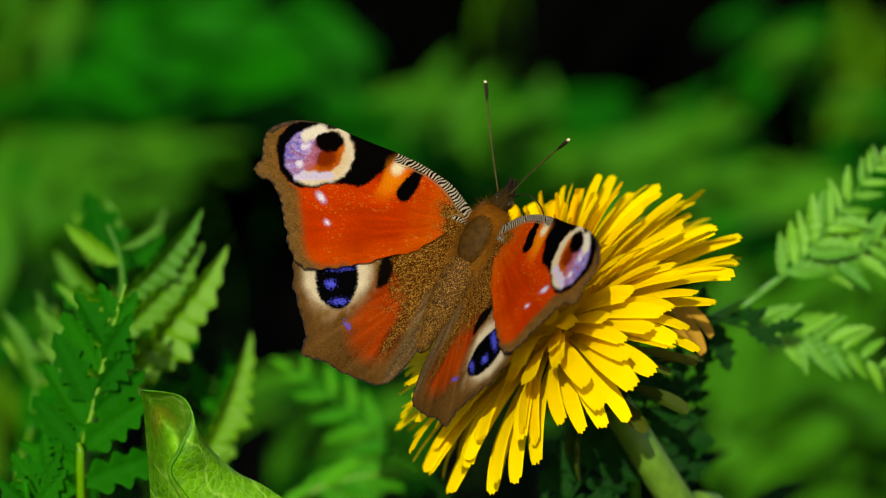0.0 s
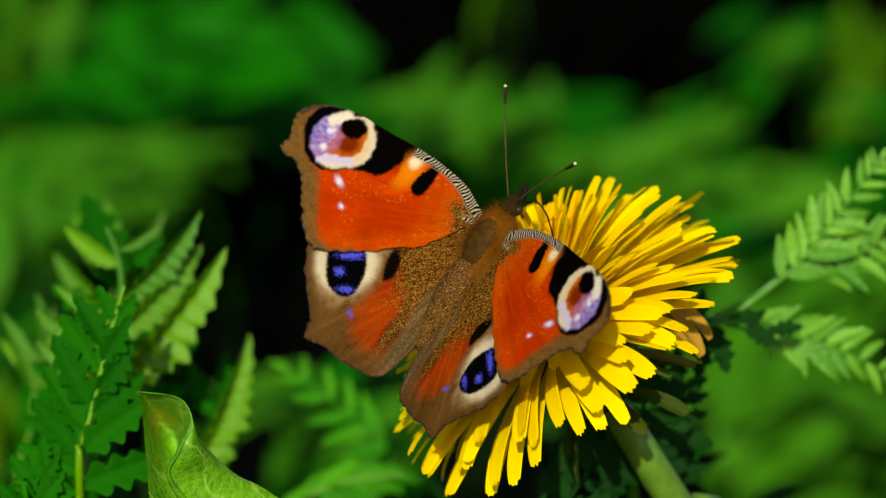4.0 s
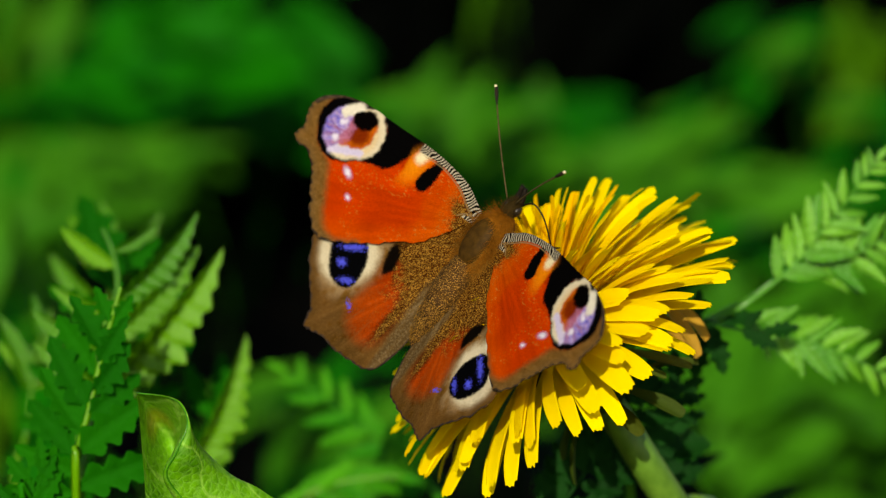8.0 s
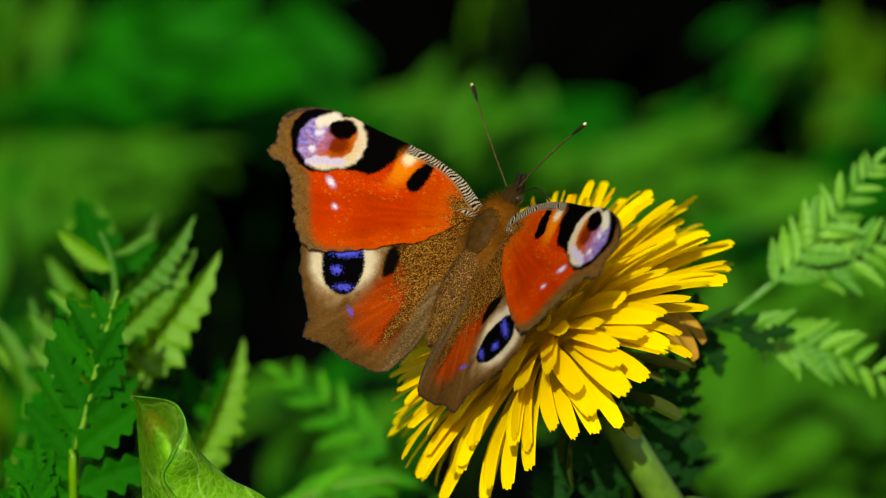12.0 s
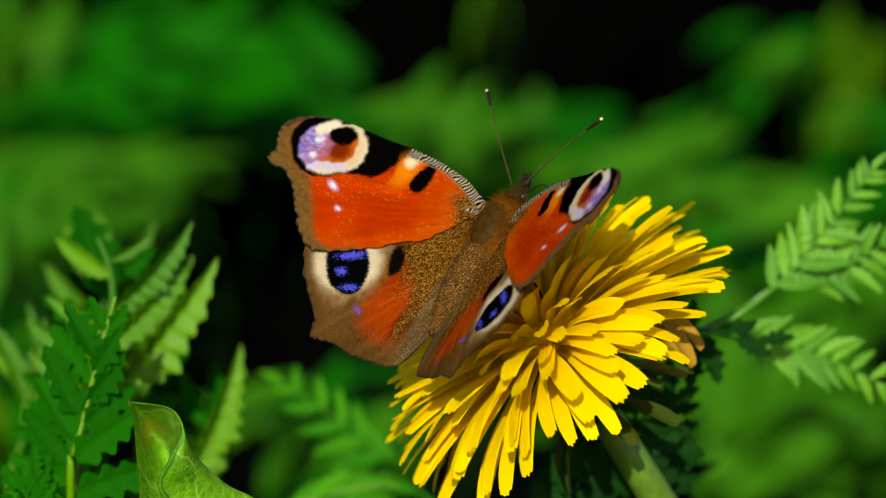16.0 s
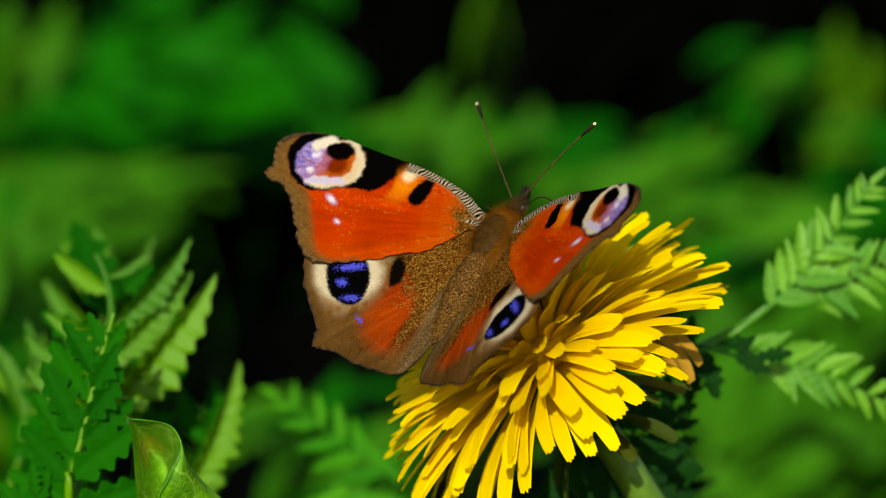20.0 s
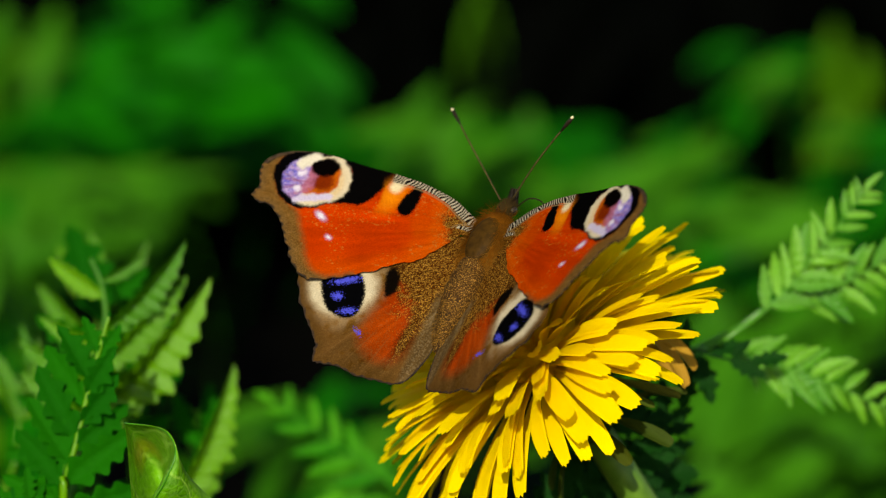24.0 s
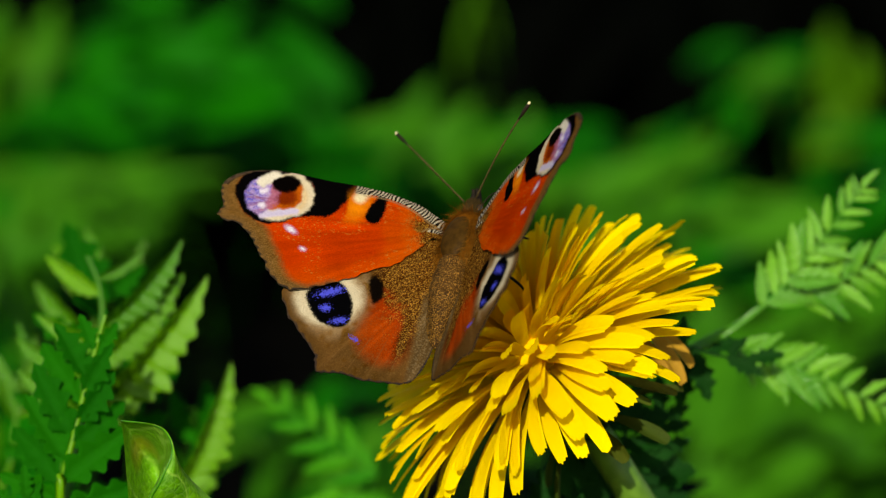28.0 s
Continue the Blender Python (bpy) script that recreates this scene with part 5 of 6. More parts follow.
# ---------------------------------------------------------------- movement
def motions():
    walk(butterfly, [
        (0.0, pose(0.00483, 0.00010, 0.20038, 62.0, 18.4, -33.6)),
        (0.5, pose(0.00510, 0.00011, 0.20040, 61.2, 18.8, -34.5)),
        (1.0, pose(0.00486, 0.00013, 0.20049, 61.6, 15.6, -36.0)),
        (1.5, pose(0.00543, 0.00012, 0.20043, 59.9, 17.3, -38.2)),
        (1.8, pose(0.00543, 0.00012, 0.20043, 59.9, 17.3, -38.2)),
        (2.0, pose(0.00565, 0.00015, 0.20054, 58.5, 12.6, -46.0)),
        (2.5, pose(0.00562, 0.00013, 0.20047, 58.2, 13.6, -46.7)),
        (3.0, pose(0.00578, 0.00009, 0.20035, 55.4, 15.4, -48.4)),
        (3.5, pose(0.00589, 0.00004, 0.20015, 57.2, 16.3, -48.1)),
        (5.5, pose(0.00602, 0.00009, 0.20035, 58.9, 18.1, -50.3)),
        (6.0, pose(0.00586, 0.00005, 0.20020, 59.0, 21.0, -49.5)),
        (6.5, pose(0.00609, 0.00012, 0.20044, 55.5, 21.2, -52.5)),
        (7.0, pose(0.00601, 0.00008, 0.20032, 56.4, 21.5, -51.9)),
        (7.5, pose(0.00594, 0.00011, 0.20042, 58.5, 21.6, -51.3)),
        (8.0, pose(0.00598, 0.00010, 0.20038, 59.1, 21.1, -50.8)),
        (8.5, pose(0.00600, 0.00011, 0.20043, 58.4, 20.6, -51.9)),
        (9.0, pose(0.00610, 0.00005, 0.20017, 57.6, 19.9, -54.5)),
        (9.5, pose(0.00653, 0.00010, 0.20036, 55.3, 21.1, -56.5)),
        (10.0, pose(0.00657, 0.00014, 0.20053, 55.0, 22.4, -54.9)),
        (10.5, pose(0.00612, 0.00017, 0.20064, 57.7, 21.0, -52.6)),
        (11.0, pose(0.00627, 0.00033, 0.20123, 59.9, 14.6, -39.4)),
        (11.5, pose(0.00661, 0.00031, 0.20117, 56.6, 8.5, -41.2)),
        (11.75, pose(0.00661, 0.00031, 0.20117, 56.6, 8.5, -41.2)),
        (12.0, pose(0.00715, 0.00050, 0.20186, 54.3, 9.3, -43.3)),
        (12.5, pose(0.00707, 0.00051, 0.20189, 52.0, 9.6, -43.9)),
        (14.5, pose(0.00762, 0.00084, 0.20314, 51.9, 4.1, -41.3)),
        (15.0, pose(0.00817, 0.00089, 0.20331, 45.4, 1.7, -43.5)),
        (15.5, pose(0.00816, 0.00087, 0.20325, 44.5, 1.2, -44.0)),
        (16.0, pose(0.00810, 0.00086, 0.20321, 44.2, 1.2, -44.3)),
        (16.5, pose(0.00788, 0.00087, 0.20323, 45.8, 2.1, -42.2)),
        (17.0, pose(0.00766, 0.00088, 0.20328, 47.5, 2.1, -39.2)),
        (17.5, pose(0.00761, 0.00092, 0.20345, 48.4, 1.2, -38.3)),
        (18.0, pose(0.00771, 0.00098, 0.20367, 47.9, 0.6, -37.1)),
        (18.5, pose(0.00826, 0.00111, 0.20413, 42.8, 0.0, -40.7)),
        (19.0, pose(0.00852, 0.00110, 0.20409, 39.2, 0.6, -39.8)),
        (19.5, pose(0.00839, 0.00107, 0.20398, 41.0, 0.7, -39.5)),
        (20.0, pose(0.00838, 0.00105, 0.20391, 40.9, 1.2, -39.4)),
        (20.5, pose(0.00835, 0.00104, 0.20388, 42.3, 1.2, -38.9)),
        (21.0, pose(0.00823, 0.00112, 0.20417, 44.3, 0.6, -37.4)),
        (21.5, pose(0.00828, 0.00110, 0.20410, 44.6, 0.5, -37.6)),
        (23.5, pose(0.00797, 0.00108, 0.20402, 45.4, 0.4, -36.9)),
        (24.0, pose(0.00813, 0.00106, 0.20394, 42.5, -1.0, -36.1)),
        (24.5, pose(0.00805, 0.00103, 0.20385, 43.7, -0.5, -36.2)),
        (25.0, pose(0.00796, 0.00103, 0.20385, 41.3, -1.2, -33.2)),
        (25.5, pose(0.00767, 0.00101, 0.20379, 42.3, -3.6, -31.3)),
        (26.0, pose(0.00723, 0.00103, 0.20383, 42.4, -6.7, -29.6)),
        (26.5, pose(0.00569, 0.00098, 0.20367, 41.3, -10.4, -26.7)),
        (27.0, pose(0.00493, 0.00091, 0.20339, 44.8, -11.7, -28.7)),
        (27.5, pose(0.00488, 0.00099, 0.20368, 42.9, -12.4, -29.4)),
        (28.0, pose(0.00524, 0.00102, 0.20382, 38.9, -14.9, -28.7)),
    ])
    walk(forewing_a, [
        (0.0, pose(-0.00160, 0.00200, 0.00100, 4.7, 43.8, 6.8)),
        (0.5, pose(-0.00160, 0.00200, 0.00100, 4.3, 44.1, 6.2)),
        (1.0, pose(-0.00160, 0.00200, 0.00100, 3.7, 44.2, 5.3)),
        (1.5, pose(-0.00160, 0.00200, 0.00100, 2.3, 44.4, 3.3)),
        (1.8, pose(-0.00160, 0.00200, 0.00100, 2.3, 44.4, 3.3)),
        (2.0, pose(-0.00160, 0.00200, 0.00100, 0.8, 16.0, 3.0)),
        (2.5, pose(-0.00160, 0.00200, 0.00100, 0.9, 15.4, 3.3)),
        (3.0, pose(-0.00160, 0.00200, 0.00100, 0.6, 14.1, 2.6)),
        (3.5, pose(-0.00160, 0.00200, 0.00100, 0.7, 16.1, 2.5)),
        (5.5, pose(-0.00160, 0.00200, 0.00100, 0.4, 26.0, 1.0)),
        (6.0, pose(-0.00160, 0.00200, 0.00100, 0.7, 12.9, 3.0)),
        (6.5, pose(-0.00160, 0.00200, 0.00100, 0.7, 12.8, 3.2)),
        (7.0, pose(-0.00160, 0.00200, 0.00100, 0.7, 12.8, 3.0)),
        (7.5, pose(-0.00160, 0.00200, 0.00100, 0.5, 12.9, 2.3)),
        (8.0, pose(-0.00160, 0.00200, 0.00100, 0.4, 13.5, 1.9)),
        (8.5, pose(-0.00160, 0.00200, 0.00100, 0.4, 17.4, 1.3)),
        (9.0, pose(-0.00160, 0.00200, 0.00100, -0.4, 30.1, -0.8)),
        (9.5, pose(-0.00160, 0.00200, 0.00100, -0.1, 26.8, -0.2)),
        (10.0, pose(-0.00160, 0.00200, 0.00100, 0.3, 13.6, 1.4)),
        (10.5, pose(-0.00160, 0.00200, 0.00100, 0.1, 13.2, 0.6)),
        (11.0, pose(-0.00160, 0.00200, 0.00100, -1.6, 43.1, -2.3)),
        (11.5, pose(-0.00160, 0.00200, 0.00100, -2.0, 43.1, -3.0)),
        (11.75, pose(-0.00160, 0.00200, 0.00100, -2.0, 43.1, -3.0)),
        (12.0, pose(-0.00160, 0.00200, 0.00100, 0.2, 24.9, 0.4)),
        (12.5, pose(-0.00160, 0.00200, 0.00100, 0.6, 20.3, 1.8)),
        (14.5, pose(-0.00160, 0.00200, 0.00100, 1.2, 22.4, 3.1)),
        (15.0, pose(-0.00160, 0.00200, 0.00100, 1.2, 34.4, 2.2)),
        (15.5, pose(-0.00160, 0.00200, 0.00100, 1.4, 35.4, 2.3)),
        (16.0, pose(-0.00160, 0.00200, 0.00100, 1.8, 29.8, 3.6)),
        (16.5, pose(-0.00160, 0.00200, 0.00100, 1.5, 26.8, 3.4)),
        (17.0, pose(-0.00160, 0.00200, 0.00100, 1.5, 25.0, 3.5)),
        (17.5, pose(-0.00160, 0.00200, 0.00100, 1.2, 24.1, 3.0)),
        (18.0, pose(-0.00160, 0.00200, 0.00100, 1.2, 23.3, 3.1)),
        (18.5, pose(-0.00160, 0.00200, 0.00100, 1.7, 25.7, 3.9)),
        (19.0, pose(-0.00160, 0.00200, 0.00100, 2.1, 26.9, 4.6)),
        (19.5, pose(-0.00160, 0.00200, 0.00100, 1.8, 27.2, 4.0)),
        (20.0, pose(-0.00160, 0.00200, 0.00100, 1.8, 26.9, 3.9)),
        (20.5, pose(-0.00160, 0.00200, 0.00100, 1.5, 26.5, 3.3)),
        (21.0, pose(-0.00160, 0.00200, 0.00100, 1.3, 27.7, 2.7)),
        (21.5, pose(-0.00160, 0.00200, 0.00100, 1.5, 28.6, 3.2)),
        (23.5, pose(-0.00160, 0.00200, 0.00100, 1.1, 21.7, 3.0)),
        (24.0, pose(-0.00160, 0.00200, 0.00100, 1.7, 24.9, 3.9)),
        (24.5, pose(-0.00160, 0.00200, 0.00100, 1.6, 25.2, 3.9)),
        (25.0, pose(-0.00160, 0.00200, 0.00100, 1.7, 26.5, 3.9)),
        (25.5, pose(-0.00160, 0.00200, 0.00100, 1.7, 27.1, 3.8)),
        (26.0, pose(-0.00160, 0.00200, 0.00100, 1.9, 32.2, 3.6)),
        (26.5, pose(-0.00160, 0.00200, 0.00100, 1.9, 25.8, 4.3)),
        (27.0, pose(-0.00160, 0.00200, 0.00100, 1.7, 27.1, 3.7)),
        (27.5, pose(-0.00160, 0.00200, 0.00100, 1.7, 30.8, 3.4)),
        (28.0, pose(-0.00160, 0.00200, 0.00100, 1.6, 36.2, 2.7)),
    ])
    walk(forewing_b, [
        (0.0, pose(0.00160, 0.00200, 0.00100, -4.3, -40.1, 6.6)),
        (0.5, pose(0.00160, 0.00200, 0.00100, -4.6, -40.6, 7.1)),
        (1.0, pose(0.00160, 0.00200, 0.00100, -3.5, -41.2, 5.2)),
        (1.5, pose(0.00160, 0.00200, 0.00100, -3.0, -41.0, 4.6)),
        (1.8, pose(0.00160, 0.00200, 0.00100, -3.0, -41.0, 4.6)),
        (2.0, pose(0.00160, 0.00200, 0.00100, -0.4, -18.0, 1.4)),
        (2.5, pose(0.00160, 0.00200, 0.00100, -0.2, -17.1, 0.6)),
        (3.0, pose(0.00160, 0.00200, 0.00100, -0.2, -17.1, 0.8)),
        (3.5, pose(0.00160, 0.00200, 0.00100, -0.4, -17.6, 1.2)),
        (5.5, pose(0.00160, 0.00200, 0.00100, -0.6, -26.7, 1.3)),
        (6.0, pose(0.00160, 0.00200, 0.00100, -0.7, -16.8, 2.5)),
        (6.5, pose(0.00160, 0.00200, 0.00100, -0.8, -17.7, 2.8)),
        (7.0, pose(0.00160, 0.00200, 0.00100, -0.9, -17.8, 3.0)),
        (7.5, pose(0.00160, 0.00200, 0.00100, -1.0, -18.0, 3.2)),
        (8.0, pose(0.00160, 0.00200, 0.00100, -0.8, -18.1, 2.6)),
        (8.5, pose(0.00160, 0.00200, 0.00100, -0.9, -21.3, 2.5)),
        (9.0, pose(0.00160, 0.00200, 0.00100, -0.2, -30.4, 0.4)),
        (9.5, pose(0.00160, 0.00200, 0.00100, -0.4, -28.0, 0.9)),
        (10.0, pose(0.00160, 0.00200, 0.00100, -0.4, -17.5, 1.3)),
        (10.5, pose(0.00160, 0.00200, 0.00100, -0.7, -18.7, 2.1)),
        (11.0, pose(0.00160, 0.00200, 0.00100, -1.8, -40.3, 2.8)),
        (11.5, pose(0.00160, 0.00200, 0.00100, -3.3, -40.3, 5.0)),
        (11.75, pose(0.00160, 0.00200, 0.00100, -3.3, -40.3, 5.0)),
        (12.0, pose(0.00160, 0.00200, 0.00100, -2.5, -26.7, 5.5)),
        (12.5, pose(0.00160, 0.00200, 0.00100, -2.4, -22.9, 6.2)),
        (14.5, pose(0.00160, 0.00200, 0.00100, -2.3, -24.4, 5.5)),
        (15.0, pose(0.00160, 0.00200, 0.00100, -2.9, -31.9, 5.5)),
        (15.5, pose(0.00160, 0.00200, 0.00100, -2.8, -32.1, 5.3)),
        (16.0, pose(0.00160, 0.00200, 0.00100, -2.1, -28.3, 4.5)),
        (16.5, pose(0.00160, 0.00200, 0.00100, -1.8, -27.0, 4.0)),
        (17.0, pose(0.00160, 0.00200, 0.00100, -1.7, -26.7, 3.7)),
        (17.5, pose(0.00160, 0.00200, 0.00100, -1.6, -25.4, 3.7)),
        (18.0, pose(0.00160, 0.00200, 0.00100, -1.4, -25.0, 3.2)),
        (18.5, pose(0.00160, 0.00200, 0.00100, -0.9, -25.9, 2.2)),
        (19.0, pose(0.00160, 0.00200, 0.00100, -0.6, -26.5, 1.3)),
        (19.5, pose(0.00160, 0.00200, 0.00100, -0.7, -27.1, 1.6)),
        (20.0, pose(0.00160, 0.00200, 0.00100, -0.7, -26.9, 1.5)),
        (20.5, pose(0.00160, 0.00200, 0.00100, -0.8, -26.6, 1.7)),
        (21.0, pose(0.00160, 0.00200, 0.00100, -0.6, -28.2, 1.3)),
        (21.5, pose(0.00160, 0.00200, 0.00100, -0.7, -27.8, 1.5)),
        (23.5, pose(0.00160, 0.00200, 0.00100, -0.6, -21.7, 1.7)),
        (24.0, pose(0.00160, 0.00200, 0.00100, -0.5, -24.3, 1.2)),
        (24.5, pose(0.00160, 0.00200, 0.00100, -0.6, -25.0, 1.5)),
        (25.0, pose(0.00160, 0.00200, 0.00100, -0.3, -24.7, 0.7)),
        (25.5, pose(0.00160, 0.00200, 0.00100, -0.2, -26.1, 0.4)),
        (26.0, pose(0.00160, 0.00200, 0.00100, -0.1, -30.2, 0.1)),
        (26.5, pose(0.00160, 0.00200, 0.00100, 0.5, -25.1, -1.1)),
        (27.0, pose(0.00160, 0.00200, 0.00100, 0.2, -26.7, -0.4)),
        (27.5, pose(0.00160, 0.00200, 0.00100, 0.4, -28.8, -0.9)),
        (28.0, pose(0.00160, 0.00200, 0.00100, -0.0, -34.1, 0.1)),
    ])
    walk(hindwing_a, [
        (0.0, pose(-0.00160, 0.00050, 0.00055, 1.2, 42.5, 1.9)),
        (0.5, pose(-0.00160, 0.00050, 0.00055, 1.0, 42.8, 1.5)),
        (1.0, pose(-0.00160, 0.00050, 0.00055, 0.5, 42.9, 0.7)),
        (1.5, pose(-0.00160, 0.00050, 0.00055, -0.8, 43.0, -1.1)),
        (1.8, pose(-0.00160, 0.00050, 0.00055, -0.8, 43.0, -1.1)),
        (2.0, pose(-0.00160, 0.00050, 0.00055, 0.2, 14.5, 0.7)),
        (2.5, pose(-0.00160, 0.00050, 0.00055, 0.2, 13.9, 1.0)),
        (3.0, pose(-0.00160, 0.00050, 0.00055, 0.2, 12.6, 0.9)),
        (3.5, pose(-0.00160, 0.00050, 0.00055, 0.1, 14.6, 0.5)),
        (5.5, pose(-0.00160, 0.00050, 0.00055, -0.5, 24.5, -1.2)),
        (6.0, pose(-0.00160, 0.00050, 0.00055, 0.1, 11.4, 0.7)),
        (6.5, pose(-0.00160, 0.00050, 0.00055, 0.1, 11.3, 0.7)),
        (7.0, pose(-0.00160, 0.00050, 0.00055, 0.3, 11.3, 1.3)),
        (7.5, pose(-0.00160, 0.00050, 0.00055, 0.1, 11.5, 0.3)),
        (8.0, pose(-0.00160, 0.00050, 0.00055, -0.1, 12.0, -0.2)),
        (8.5, pose(-0.00160, 0.00050, 0.00055, -0.2, 15.9, -0.8)),
        (9.0, pose(-0.00160, 0.00050, 0.00055, -1.7, 28.6, -3.5)),
        (9.5, pose(-0.00160, 0.00050, 0.00055, -1.3, 25.3, -3.1)),
        (10.0, pose(-0.00160, 0.00050, 0.00055, 0.0, 12.1, 0.0)),
        (10.5, pose(-0.00160, 0.00050, 0.00055, -0.2, 11.7, -1.2)),
        (11.0, pose(-0.00160, 0.00050, 0.00055, -4.7, 41.4, -7.1)),
        (11.5, pose(-0.00160, 0.00050, 0.00055, -5.8, 41.3, -8.8)),
        (11.75, pose(-0.00160, 0.00050, 0.00055, -5.8, 41.3, -8.8)),
        (12.0, pose(-0.00160, 0.00050, 0.00055, -1.2, 23.4, -2.9)),
        (12.5, pose(-0.00160, 0.00050, 0.00055, -0.4, 18.8, -1.1)),
        (14.5, pose(-0.00160, 0.00050, 0.00055, -0.1, 21.0, -0.3)),
        (15.0, pose(-0.00160, 0.00050, 0.00055, -0.6, 32.9, -1.2)),
        (15.5, pose(-0.00160, 0.00050, 0.00055, -0.4, 33.9, -0.8)),
        (16.0, pose(-0.00160, 0.00050, 0.00055, 0.6, 28.3, 1.2)),
        (16.5, pose(-0.00160, 0.00050, 0.00055, 0.4, 25.3, 1.0)),
        (17.0, pose(-0.00160, 0.00050, 0.00055, 0.6, 23.5, 1.4)),
        (17.5, pose(-0.00160, 0.00050, 0.00055, 0.3, 22.6, 0.8)),
        (18.0, pose(-0.00160, 0.00050, 0.00055, 0.3, 21.8, 0.9)),
        (18.5, pose(-0.00160, 0.00050, 0.00055, 0.7, 24.3, 1.8)),
        (19.0, pose(-0.00160, 0.00050, 0.00055, 0.9, 25.4, 2.0)),
        (19.5, pose(-0.00160, 0.00050, 0.00055, 0.6, 25.7, 1.4)),
        (20.0, pose(-0.00160, 0.00050, 0.00055, 0.6, 25.4, 1.4)),
        (20.5, pose(-0.00160, 0.00050, 0.00055, 0.4, 25.1, 1.0)),
        (21.0, pose(-0.00160, 0.00050, 0.00055, 0.4, 26.3, 0.9)),
        (21.5, pose(-0.00160, 0.00050, 0.00055, 0.5, 27.1, 1.0)),
        (23.5, pose(-0.00160, 0.00050, 0.00055, 0.2, 20.1, 0.6)),
        (24.0, pose(-0.00160, 0.00050, 0.00055, 0.3, 23.5, 0.8)),
        (24.5, pose(-0.00160, 0.00050, 0.00055, 0.4, 23.8, 1.0)),
        (25.0, pose(-0.00160, 0.00050, 0.00055, 0.3, 25.0, 0.7)),
        (25.5, pose(-0.00160, 0.00050, 0.00055, 0.4, 25.7, 0.9)),
        (26.0, pose(-0.00160, 0.00050, 0.00055, 0.1, 30.8, 0.2)),
        (26.5, pose(-0.00160, 0.00050, 0.00055, 0.6, 24.3, 1.6)),
        (27.0, pose(-0.00160, 0.00050, 0.00055, 0.7, 25.7, 1.7)),
        (27.5, pose(-0.00160, 0.00050, 0.00055, 0.9, 29.3, 1.8)),
        (28.0, pose(-0.00160, 0.00050, 0.00055, 1.0, 34.8, 1.7)),
    ])
